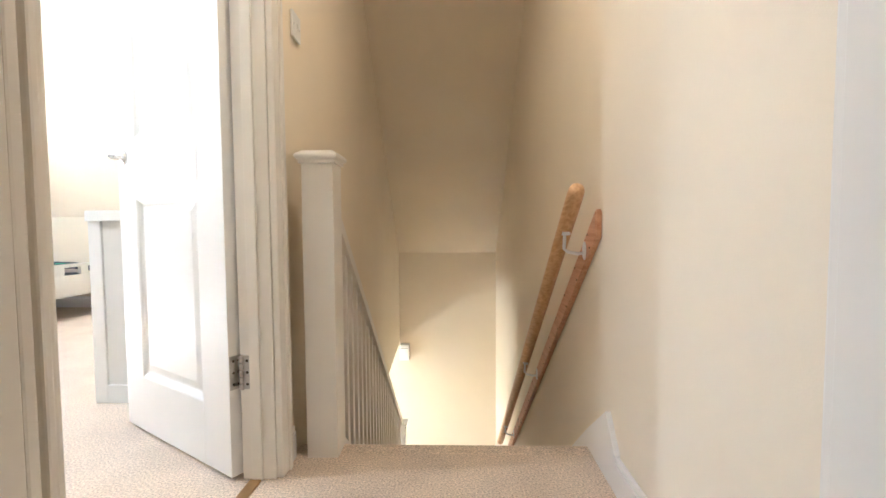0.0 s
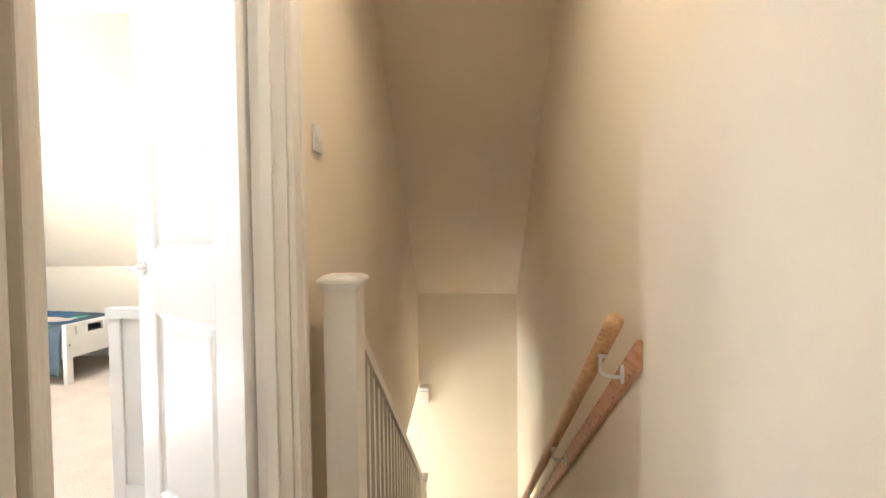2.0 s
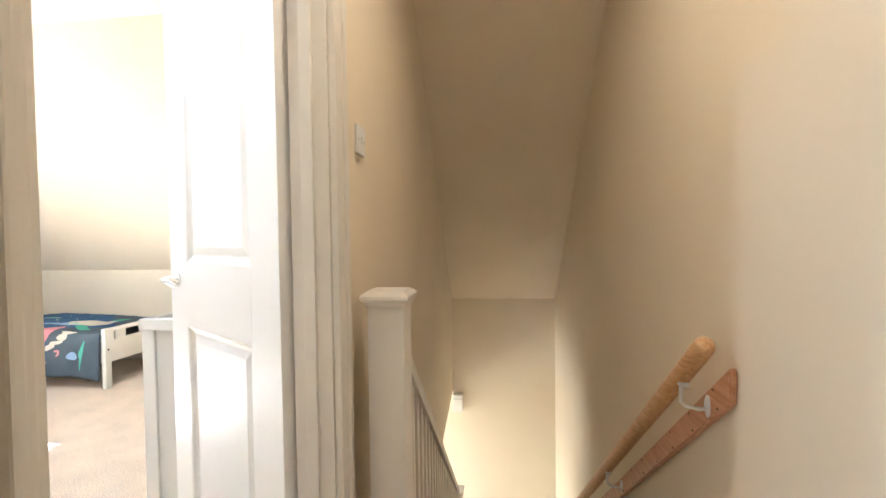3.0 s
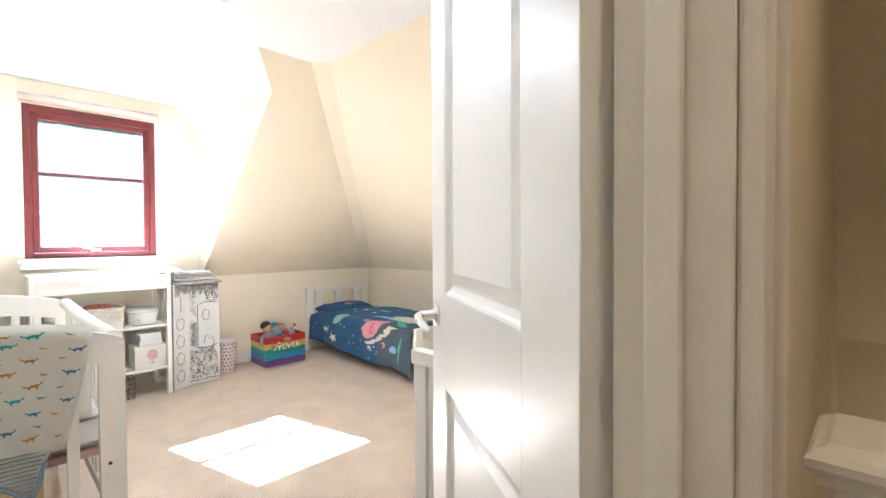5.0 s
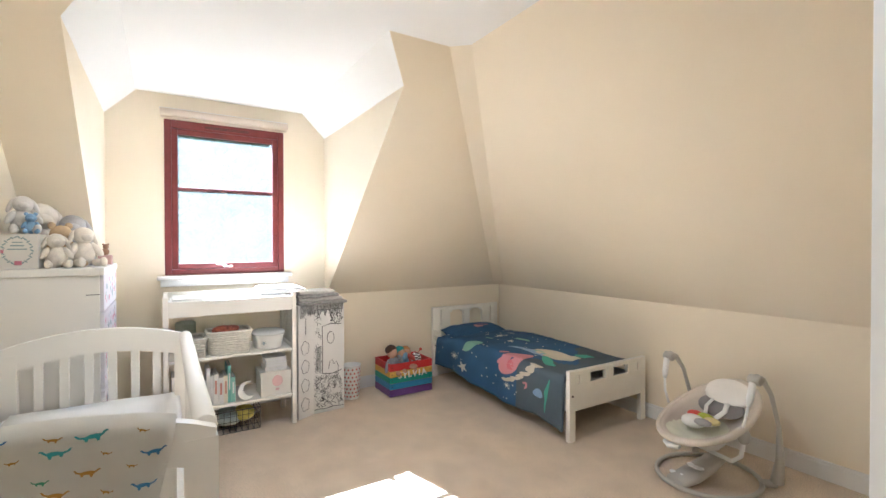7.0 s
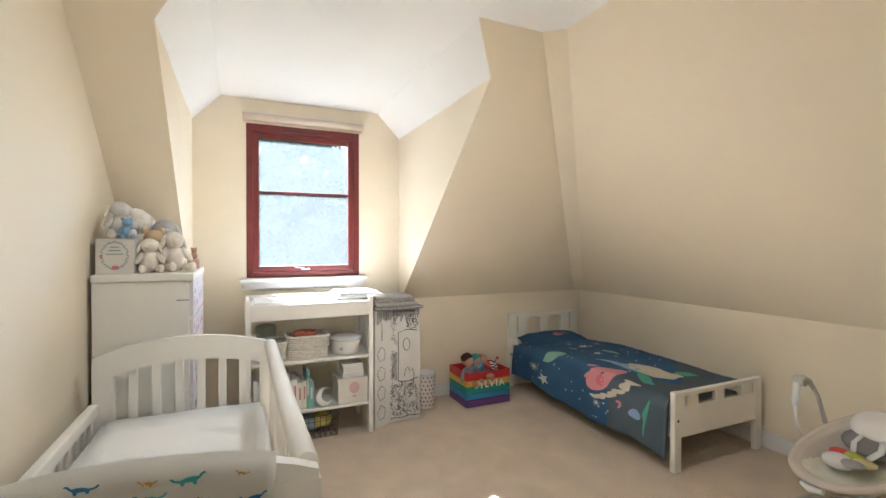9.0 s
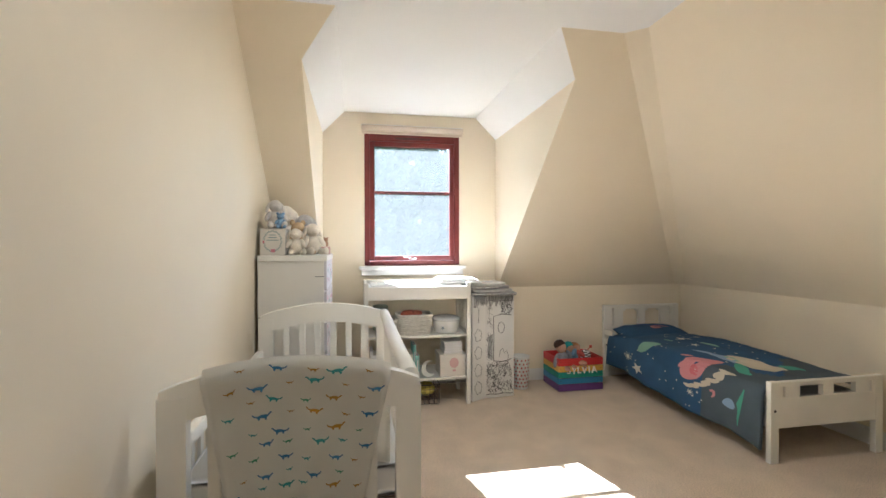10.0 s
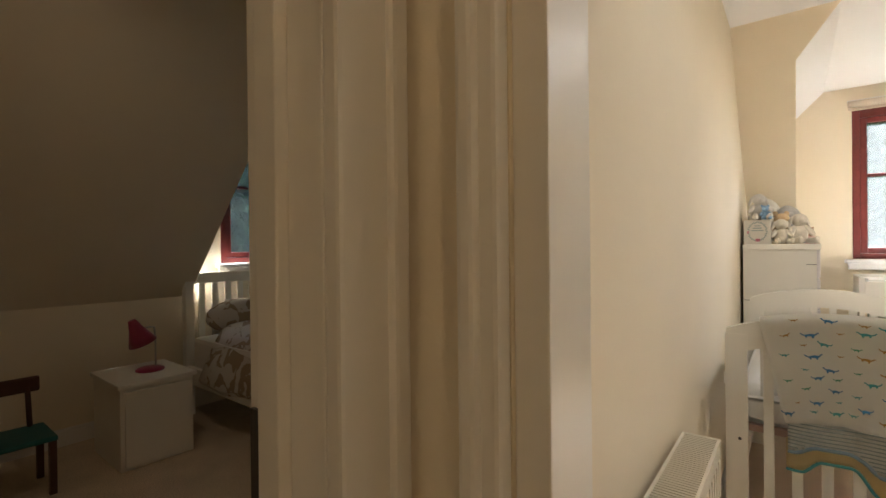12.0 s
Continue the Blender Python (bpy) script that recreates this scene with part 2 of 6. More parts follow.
setting("wall_west", boxes((WX - 0.14, WX, DY0 - 0.1, WIN[0], 0, H), (WX - 0.14, WX, WIN[1], DY1 + 0.1, 0, H), (WX - 0.14, WX, WIN[0], WIN[1], 0, WIN[2]), (WX - 0.14, WX, WIN[0], WIN[1], WIN[3], H)), CREAM, "cream painted dormer wall around the window", "wall")
setting("wall_knee_west", boxes((KX - 0.3, KX, DY1, KY + 0.2, 0, 0.86), (KX - 0.3, KX, SY - 0.1, DY0, 0, 0.86)), CREAM, "low cream knee wall under the west slope", "wall")
setting("wall_knee_north", boxes((KX, -0.7, KY, KY + 0.2, 0, 0.86)), CREAM, "low cream knee wall under the north slope", "wall")
slope = bmesh.new()
for y0, y1 in ((DY1, KY + 0.4), (SY - 0.1, DY0)):
    prism(slope, [(-3.215, y0, H), (KX, y0, 0.86), (KX - 0.25, y0, 0.63), (KX - 0.25, y0, 1.0), (-3.3, y0, H + 0.3), (-3.215, y0, H + 0.3)], (0, y1 - y0, 0))
setting("ceiling_slope_west", slope, CREAM, "cream painted sloping ceiling beside the dormer", "sloping ceiling")
setting("ceiling_slope_north", slab([(KX - 0.2, 2.56, H), (KX - 0.2, KY, 0.86), (KX - 0.2, KY + 0.25, 0.62), (KX - 0.2, KY + 0.25, 1.0), (KX - 0.2, 2.6, H + 0.3), (KX - 0.2, 2.56, H + 0.3)], (4.45, 0, 0)), CREAM, "cream painted sloping ceiling above the bed", "sloping ceiling")
setting("ceiling_hip", slab([(-3.215, 2.47, H), (-3.13, 2.56, H), (-4.83, KY, 0.86), (-4.9, 4.10, 0.86)], (-0.12, 0.12, 0.12)), CREAM, "narrow cream strip along the hip of the slopes", "sloping ceiling")
cheeks = bmesh.new()
for y, d in ((DY1 + 0.002, 0.12), (DY0 - 0.002, -0.12)):
    prism(cheeks, [(-3.40, y, 2.36), (KX - 0.004, y, 0.99), (KX - 0.004, y, 0), (-5.1, y, 0), (-5.1, y, H + 0.1), (-3.3, y, H + 0.1)], (0, d, 0))
setting("wall_dormer_cheeks", cheeks, CREAM, "cream painted cheeks of the dormer", "wall")
cham = bmesh.new()
for ya, yb in ((2.10, DY1 + 0.01), (0.932, DY0 - 0.01)):
    a = [cham.verts.new(p) for p in ((-3.215, ya, H), (-3.434, yb, 2.2), (-3.215, yb, H))]
    b = [cham.verts.new(p) for p in ((-5.0, ya, H), (-5.0, yb, 2.2), (-5.0, yb, H))]
    for f in ((a[0], a[1], a[2]), (b[2], b[1], b[0]), (a[0], b[0], b[1], a[1]), (a[1], b[1], b[2], a[2]), (a[2], b[2], b[0], a[0])):
        cham.faces.new(f)
bmesh.ops.recalc_face_normals(cham, faces=cham.faces)
for f in cham.faces:
    f.material_index = 1 if len(f.verts) == 3 else 0
edges = setting("ceiling_dormer_edges", cham, CEIL, "slanted white edges of the dormer ceiling", "ceiling")
edges.data.materials.append(CREAM)
setting("ceiling", boxes((-3.215, -0.55, SY - 0.1, 2.56, H, H + 0.12), (-5.1, -3.215, DY0 - 0.02, DY1 + 0.02, H, H + 0.12), (-0.62, 0.6, SY - 0.1, 2.575, 2.6, 2.72)), CEIL, "flat white painted ceiling", "ceiling")

DOOR_H = 2.02
setting("wall_south", boxes((-5.1, -0.44, SY - 0.10, SY, 0, 2.6), (0.43, 0.6, SY - 0.10, SY, 0, 2.6), (-0.44, 0.43, SY - 0.10, SY, DOOR_H + 0.03, 2.6)), CREAM, "cream painted wall beside the cot and the landing", "wall")
east = boxes((-0.583, -0.5, SY, 0.572, 0, 2.6), (-0.61, -0.5, 0.572, 1.325, DOOR_H + 0.03, 2.6))
prism(east, [(-0.61, 1.325, -2.6), (-0.5, 1.325, -2.6), (-0.597, 3.9, -2.6), (-0.707, 3.9, -2.6)], (0, 0, 2.6 + 2.6))
prism(east, [(-0.707, 3.9, -0.64), (-0.597, 3.9, -0.64), (-0.654, 5.36, -0.64), (-0.764, 5.36, -0.64)], (0, 0, 2.6 + 0.64))
setting("wall_east", east, CREAM, "cream painted wall between the bedroom and the stairs", "wall")
setting("wall_stairs_right", boxes((0.5, 0.62, SY, 5.5, -2.6, 2.7)), CREAM, "cream painted wall with the pine handrail", "wall")
setting("wall_stairs_far", boxes((-2.6, 0.5, 5.36, 5.48, -2.6, 0.6)), CREAM, "cream painted wall at the foot of the stairs", "wall")
setting("ceiling_stairs", slab([(-0.8, 2.575, 2.6), (-0.8, 5.36, 0.432), (-0.8, 5.5, 0.432), (-0.8, 5.5, 0.7), (-0.8, 2.65, 2.9), (-0.8, 2.575, 2.9)], (1.4, 0, 0)), CREAM, "cream sloping ceiling over the stairs", "sloping ceiling")
setting("wall_lower_hall", boxes((-2.72, -2.6, 3.2, 4.0, -2.6, -0.5), (-2.72, -2.6, 5.1, 5.48, -2.6, -0.5), (-2.72, -2.6, 4.0, 5.1, -2.6, -2.35), (-2.72, -2.6, 4.0, 5.1, -1.55, -0.5), (-2.6, -0.707, 3.2, 3.32, -2.6, -0.5)), CREAM, "cream walls of the hall below around its window", "wall")
setting("ceiling_lower_hall", boxes((-2.72, -0.71, 3.2, 5.36, -0.5, -0.4)), CEIL, "white ceiling of the hall below", "ceiling")
setting("floor_lower_hall", boxes((-2.72, 0.62, 1.2, 5.5, -2.72, -2.6)), CARPET, "beige carpet in the hall below", "carpet")
setting("wall_under_landing", boxes((-0.5, 0.5, 1.3, 1.4, -2.6, -0.25)), CREAM, "plain wall under the landing", "wall")

# second bedroom
setting("wall_room_south", boxes((-1.7, 1.1, -3.0, -2.8, 0, 0.85), (-3.3, -3.25, -3.0, -2.8, 0, 0.85)), CREAM, "low cream knee wall of the second bedroom", "wall")
setting("wall_room_west", boxes((-3.4, -3.3, -3.0, SY - 0.1, 0, H)), CREAM, "cream wall of the second bedroom", "wall")
setting("wall_room_east", boxes((1.1, 1.2, -3.0, SY - 0.1, 0, H), (0.6, 1.2, SY - 0.1, SY, 0, H)), CREAM, "cream wall of the second bedroom", "wall")
s2 = bmesh.new()
for x0, x1 in ((-1.7, 1.2), (-3.4, -3.25)):
    prism(s2, [(x0, -1.32, H), (x0, -2.8, 0.85), (x0, -3.05, 0.6), (x0, -3.05, 0.95), (x0, -1.4, H + 0.3), (x0, -1.32, H + 0.3)], (x1 - x0, 0, 0))
setting("ceiling_slope_room", s2, CREAM, "cream sloping ceiling of the second bedroom", "sloping ceiling")
setting("ceiling_room", boxes((-3.4, 1.2, -1.32, SY - 0.1, H, H + 0.12), (-3.25, -1.7, -2.95, -1.32, H, H + 0.12)), CEIL, "white ceiling of the second bedroom", "ceiling")
c2 = bmesh.new()
for x, d in ((-1.698, 0.12), (-3.252, -0.12)):
    prism(c2, [(x, -1.40, 2.42), (x, -2.8, 0.95), (x, -2.8, 0), (x, -2.98, 0), (x, -2.98, 2.45), (x, -1.4, 2.45)], (d, 0, 0))
setting("wall_room_dormer", c2, CREAM, "cream dormer cheeks of the second bedroom", "wall")
setting("wall_room_window", boxes((-3.25, -3.16, -3.05, -2.85, 0, H), (-1.96, -1.7, -3.05, -2.85, 0, H), (-3.16, -1.96, -3.05, -2.85, 0, 1.08), (-3.16, -1.96, -3.05, -2.85, 2.2, H)), CREAM, "cream window wall of the second bedroom", "wall")

# landing stairs
st = thing("staircase", "carpeted staircase going down from the landing", "stairs", (0, STAIR, 0), kind="structure")
for i in range(13):
    z, y = -0.185 * (i + 1), STAIR + 0.232 * i
    bm = bmesh.new()
    box(bm, -0.68, 0.5, y - 0.02, y + 0.25, z - 0.2, z + (0.0), 0.012)
    part("step", bm, CARPET, st)
bm = bmesh.new()
box(bm, -0.5, 0.5, STAIR - 0.06, STAIR + 0.012, -0.06, 0.002, 0.012)
part("nosing", bm, CARPET, st)

# ---- trims, doors and windows ----
def skirting(name, x0, x1, y0, y1, label="white painted skirting board along the foot of the wall"):
    bm = bmesh.new()
    box(bm, x0, x1, y0, y1, 0, 0.085, 0.0)
    s = 0.005
    dx, dy = (s, 0) if (x1 - x0) < (y1 - y0) else (0, s)
    box(bm, x0 + dx * 0.5, x1 - dx * 0.5, y0 + dy * 0.5, y1 - dy * 0.5, 0.085, 0.105, 0.004)
    return setting(name, bm, GLOSS, label, "skirting board")


skirting("baseboard_south", -4.9, -0.59, SY, SY + 0.016)
skirting("baseboard_north", -4.884, -0.72, KY - 0.016, KY)
skirting("baseboard_west", KX, KX + 0.016, DY1, KY)
skirting("baseboard_dormer", WX, WX + 0.016, DY0, DY1)
skirting("baseboard_landing_right", 0.484, 0.5, SY + 0.02, 1.25)
skirting("baseboard_stub", -0.5, -0.484, SY + 0.03, 0.541)
skirting("baseboard_newel", -0.5, -0.484, 1.38, 1.43)
skirting("baseboard_room_south", -1.68, 1.1, -2.8, -2.784)

bm = slab([(0.484, 1.25, 0.0), (0.484, 1.25, 0.107), (0.484, 1.33, 0.20), (0.484, 1.52, 0.06), (0.484, 4.5, -2.32), (0.484, 4.5, -2.6), (0.484, 1.6, -0.3), (0.484, 1.5, -0.02)], (0.016, 0, 0))
setting("trim_string_right", bm, GLOSS, "white painted stair string along the wall", "stair string")


def architrave(name, rows):
    """Moulded door surround: each row is a box, with a thinner inner bead."""
    bm = bmesh.new()
    for r in rows:
        box(bm, *r, bevel=0.004)
    return setting(name, bm, TRIM, "white painted moulded door surround", "door surround")


# bedroom doorway in the east wall: lining, stops, surrounds
setting("trim_door_lining", boxes((-0.585, -0.504, 0.572, 0.600, 0, DOOR_H), (-0.598, -0.498, 1.298, 1.325, 0, DOOR_H), (-0.612, -0.498, 0.572, 1.325, DOOR_H, DOOR_H + 0.03), (-0.565, -0.535, 1.286, 1.298, 0, DOOR_H), bevel=0.002), TRIM, "white painted door lining of the child's bedroom", "door lining")
architrave("trim_architrave_landing", [(-0.498, -0.480, 0.546, 0.573, 0, 2.10), (-0.494, -0.472, 0.543, 0.558, 0, 2.10), (-0.498, -0.478, 1.305, 1.36, 0, 2.10), (-0.494, -0.470, 1.347, 1.368, 0, 2.10), (-0.498, -0.480, 0.573, 1.305, 2.035, 2.10)])
architrave("trim_architrave_bedroom", [(-0.632, -0.612, 1.328, 1.39, 0, 2.10), (-0.632, -0.612, 0.60, 1.328, 2.035, 2.10)])
# second bedroom doorway in the south wall
setting("trim_door_lining_second", boxes((-0.442, -0.420, SY - 0.102, SY + 0.002, 0, DOOR_H), (0.425, 0.432, SY - 0.102, SY + 0.002, 0, DOOR_H), (-0.442, 0.432, SY - 0.102, SY + 0.002, DOOR_H, DOOR_H + 0.03), (-0.420, -0.408, SY - 0.07, SY - 0.04, 0, DOOR_H), bevel=0.002), TRIM, "white painted door lining of the second bedroom", "door lining")
architrave("trim_architrave_second", [(-0.482, -0.420, SY + 0.002, SY + 0.020, 0, 2.10), (-0.486, -0.468, SY + 0.004, SY + 0.028, 0, 2.10), (0.43, 0.482, SY + 0.002, SY + 0.020, 0, 2.10), (-0.420, 0.412, SY + 0.002, SY + 0.020, 2.035, 2.10)])
solid("strike_plate", boxes((-0.4195, -0.4155, SY - 0.095, SY - 0.075, 0.86, 1.05), bevel=0.001), DARK, "dark bronze strike plate let into the door lining", "strike plate")

# bedroom door: two recessed panels, standing open into the room
DOOR = Matrix.Translation((-0.612, 1.296, 0)) @ Matrix.Rotation(math.atan2(0.538, -0.843), 4, "Z")
door = thing("door_1", "white painted two-panel door standing open into the bedroom", "door", (-0.612, 1.296, 0), kind="structure")
W, T = 0.702, 0.040
bm = bmesh.new()
for r in ((0, 0.145), (W - 0.135, W)):
    box(bm, r[0], r[1], -T / 2, T / 2, 0.012, 2.0, 0.002, DOOR)
for z0, z1 in ((0.012, 0.21), (0.86, 1.065), (1.88, 2.0)):
    box(bm, 0.145, W - 0.135, -T / 2, T / 2, z0, z1, 0.0, DOOR)
leaf = part("leaf", bm, GLOSS, door)
for z0, z1 in ((0.21, 0.86), (1.065, 1.88)):
    bm = bmesh.new()
    x0, x1 = 0.145, W - 0.135
    box(bm, x0, x1, -0.007, 0.007, z0, z1, 0, DOOR)
    for s in (-1, 1):
        rim = [[bm.verts.new(DOOR @ Vector((xa, s * d, za))) for xa, za in ((x0 + q, z0 + q), (x1 - q, z0 + q), (x1 - q, z1 - q), (x0 + q, z1 - q))] for q, d in ((0.030, 0.0072), (0.052, 0.0125))]
        for k in range(4):
            bm.faces.new((rim[0][k], rim[0][(k + 1) % 4], rim[1][(k + 1) % 4], rim[1][k]))
        bm.faces.new(rim[1])
    part("panel", bm, GLOSS, door)
    bm = bmesh.new()
    for s in (-1, 1):
        prof = ((0.0, 0.0192), (0.003, 0.0192), (0.008, 0.0165), (0.013, 0.012), (0.020, 0.0085), (0.024, 0.0072))
        rim = [[bm.verts.new(DOOR @ Vector((xa, s * d, za))) for xa, za in ((x0 + q, z0 + q), (x1 - q, z0 + q), (x1 - q, z1 - q), (x0 + q, z1 - q))] for q, d in prof]
        for a, b in zip(rim, rim[1:]):
            for k in range(4):
                bm.faces.new((a[k], a[(k + 1) % 4], b[(k + 1) % 4], b[k]))
    part("moulding", bm, GLOSS, door)
for s in (1, -1):
    bm = bmesh.new()
    R = DOOR @ Matrix.Translation((W - 0.056, s * T / 2, 1.01)) @ Matrix.Rotation(radians(-90 * s), 4, "X")
    lathe(bm, [(0.026, 0), (0.026, 0.005), (0.022, 0.009), (0.012, 0.011), (0.011, 0.04), (0.009, 0.045)], m=R)
    h = part("handle", bm, CHROME, door, "chrome lever handle on a round rose")
    bm = bmesh.new()
    pts = [DOOR @ Vector((W - 0.056 - a, s * (T / 2 + 0.043 + 0.012 * math.sin(a * 26)), 1.01 - 0.012 * (a / 0.11) ** 2 + 0.004 * math.sin(a * 30))) for a in (-0.008, 0.0, 0.015, 0.03, 0.05, 0.07, 0.09, 0.105, 0.112)]
    tube(bm, pts, [0.008, 0.010, 0.0105, 0.010, 0.009, 0.009, 0.009, 0.008, 0.004], 12, flat=0.8)
    part("lever", bm, CHROME, h)
for z in (0.325, 1.84):
    bm = bmesh.new()
    box(bm, -0.002, 0.001, -T / 2 + 0.003, T / 2 - 0.002, z - 0.05, z + 0.05, 0, DOOR)
    box(bm, -0.586, -0.552, 1.2955, 1.2985, z - 0.05, z + 0.05)
    hp = part("hinge", bm, STEEL, door, "steel butt hinge")
    bm = bmesh.new()
    for k in range(5):
        lathe(bm, [(0.0065, 0), (0.0065, 0.0185)], (-0.591, 1.291, z - 0.05 + 0.0202 * k), 12)
    part("hinge_pin", bm, STEEL, hp)
    bm = bmesh.new()
    for dz in (-0.035, 0, 0.035):
        for dx in (0.012, 0.028):
            lathe(bm, [(0.0045, 0), (0.003, 0.002)], seg=8, m=DOOR @ Matrix.Translation((-0.002, dx - 0.022, z + dz)) @ Matrix.Rotation(radians(-90), 4, "Y"))
            lathe(bm, [(0.0045, 0), (0.003, 0.002)], seg=8, m=Matrix.Translation((-0.588 + dx, 1.2955, z + dz)) @ Matrix.Rotation(radians(90), 4, "X"))
    tagged(part("screws", bm, DARK, hp), kind="stuff")


def casement(name, label, m, w, h, transom, glazing):
    """A stained timber window: local x across, y into the room, z up from the opening's lower corner."""
    ob = thing(name, label, "window", m.translation, kind="structure")
    bm = bmesh.new()
    for r in ((0, 0.045, 0, h), (w - 0.045, w, 0, h), (0.045, w - 0.045, 0, 0.04), (0.045, w - 0.045, h - 0.06, h)):
        box(bm, r[0], r[1], -0.075, 0.006, r[2], r[3], 0.004, m)
    fr = part("window_frame", bm, REDWOOD, ob)
    bm = bmesh.new()
    box(bm, w * 0.30, w * 0.70, 0.006, 0.012, h - 0.045, h - 0.02, 0.002, m)
    part("trickle_vent", bm, REDWOOD, fr)
    bm = bmesh.new()
    for k in range(2):
        box(bm, w * 0.315, w * 0.685, 0.012, 0.0135, h - 0.041 + 0.010 * k, h - 0.036 + 0.010 * k, 0, m)
    part("vent_slot", bm, DARK, fr)
    bm = bmesh.new()
    a = 0.046
    for r in ((a, a + 0.04, 0.042, h - 0.062), (w - a - 0.04, w - a, 0.042, h - 0.062), (a + 0.04, w - a - 0.04, 0.042, 0.085), (a + 0.04, w - a - 0.04, h - 0.102, h - 0.062)):
        box(bm, r[0], r[1], -0.06, -0.004, r[2], r[3], 0.005, m)
    sash = part("sash", bm, REDWOOD, ob)
    bm = bmesh.new()
    box(bm, a + 0.04, w - a - 0.04, -0.045, -0.015, transom - 0.011, transom + 0.011, 0.004, m)
    part("glazing_bar", bm, REDWOOD, sash)
    for z0, z1 in ((0.085, transom - 0.011), (transom + 0.011, h - 0.102)):
        bm = bmesh.new()
        box(bm, a + 0.041, w - a - 0.041, -0.034, -0.030, z0, z1, 0, m)
        g = part("pane", bm, glazing, sash)
        g.visible_shadow = False
    bm = bmesh.new()
    box(bm, w / 2 - 0.035, w / 2 + 0.035, -0.004, 0.008, 0.052, 0.068, 0.003, m)
    tube(bm, [m @ Vector(p) for p in ((w / 2 - 0.005, 0.01, 0.062), (w / 2 + 0.02, 0.03, 0.068), (w / 2 + 0.07, 0.034, 0.074), (w / 2 + 0.09, 0.033, 0.077))], [0.006, 0.007, 0.006, 0.004])
    part("window_handle", bm, CHROME, sash, "chrome window handle")
    bm = bmesh.new()
    box(bm, -0.05, w + 0.05, 0.002, 0.065, -0.035, -0.004, 0.008, m)
    box(bm, -0.03, w + 0.03, 0.002, 0.03, -0.085, -0.035, 0.006, m)
    part("window_sill", bm, GLOSS, ob, "white painted window sill")
    return ob


M1 = Matrix.Translation((WX, WIN[1], WIN[2])) @ Matrix.Rotation(radians(-90), 4, "Z")
casement("window_1", "red-brown stained timber casement window with two panes", M1, WIN[1] - WIN[0], WIN[3] - WIN[2], 0.645, HAZY)
M2 = Matrix.Translation((-3.16, -2.85, 1.08))
casement("window_2", "red-brown timber casement window of the second bedroom", M2, 1.20, 1.12, 0.62, GLASS)

# roller blind above the window
blind = thing("roller_blind", "cream roller blind rolled up above the window", "blind", (WX + 0.03, 1.52, 2.26))
bm = bmesh.new()
tube(bm, [(WX + 0.032, 1.075, 2.262), (WX + 0.032, 1.972, 2.262)], 0.026, 16)
FABRIC = material("cream blind cloth", (0.72, 0.62, 0.5), 0.85, vary=0.05, bump=0.2, bump_scale=400)
part("roll", bm, FABRIC, blind)
bm = boxes((WX, WX + 0.022, 1.072, 1.975, 2.285, 2.297), bevel=0.003)
part("headrail", bm, PLASTIC, blind)
bm = boxes((WX + 0.004, WX + 0.02, 1.08, 1.968, 2.222, 2.236), bevel=0.004)
part("bottom_bar", bm, FABRIC, blind)

# ---- balustrade and handrail ----
def run_x(y):
    return -0.39 - 0.04 * (y - 1.5)


def run_z(y):
    return 0.85 - 0.742 * (y - 1.5)


newel = thing("newel_post", "white painted square newel post with a moulded cap", "newel post", (-0.39, 1.48, 0))
bm = boxes((-0.447, -0.345, 1.425, 1.527, -0.28, 0.955), bevel=0.004)
part("post", bm, TRIM, newel)
bm = bmesh.new()
lathe(bm, [(1.4142 * r, z) for r, z in ((0.058, 0.955), (0.058, 0.965), (0.063, 0.968), (0.067, 0.973), (0.067, 0.981), (0.062, 0.987), (0.054, 0.991), (0.050, 0.995))], seg=4, m=Matrix.Translation((-0.396, 1.476, 0)) @ Matrix.Rotation(radians(45), 4, "Z"))
for f in bm.faces:
    f.smooth = False
part("cap", bm, TRIM, newel)
bal = thing("balustrade", "white painted stair balustrade with square balusters", "balustrade", (-0.4, 2.8, -0.2))
bm = bmesh.new()
prism(bm, [(run_x(1.527) - 0.03, 1.527, run_z(1.527) - 0.045), (run_x(1.527) + 0.03, 1.527, run_z(1.527) - 0.045), (run_x(1.527) + 0.03, 1.527, run_z(1.527) + 0.008), (run_x(1.527) + 0.018, 1.527, run_z(1.527) + 0.02), (run_x(1.527) - 0.018, 1.527, run_z(1.527) + 0.02), (run_x(1.527) - 0.03, 1.527, run_z(1.527) + 0.008)], (run_x(4.06) - run_x(1.527), 4.06 - 1.527, run_z(4.06) - run_z(1.527)))
part("rail", bm, TRIM, bal)
bm = bmesh.new()
prism(bm, [(run_x(1.527) - 0.02, 1.527, run_z(1.527) - 1.05), (run_x(1.527) + 0.02, 1.527, run_z(1.527) - 1.05), (run_x(1.527) + 0.02, 1.527, run_z(1.527) - 0.78), (run_x(1.527) - 0.02, 1.527, run_z(1.527) - 0.78)], (run_x(4.06) - run_x(1.527), 4.06 - 1.527, run_z(4.06) - run_z(1.527)))
part("string", bm, TRIM, bal)
for k in range(23):
    y = 1.63 + 0.105 * k
    x, z = run_x(y), run_z(y)
    bm = boxes((x - 0.016, x + 0.016, y - 0.016, y + 0.016, z - 0.80, z - 0.03), bevel=0.002)
    part("baluster", bm, TRIM, bal)
low = thing("newel_post", "white painted newel post at the foot of the stairs", "newel post", (-0.5, 4.11, -2.6))
bm = boxes((-0.545, -0.445, 4.06, 4.16, -2.6, -1.09), bevel=0.004)
part("post", bm, TRIM, low)
bm = boxes((-0.563, -0.427, 4.042, 4.178, -1.09, -1.07), bevel=0.006)
part("cap", bm, TRIM, low)
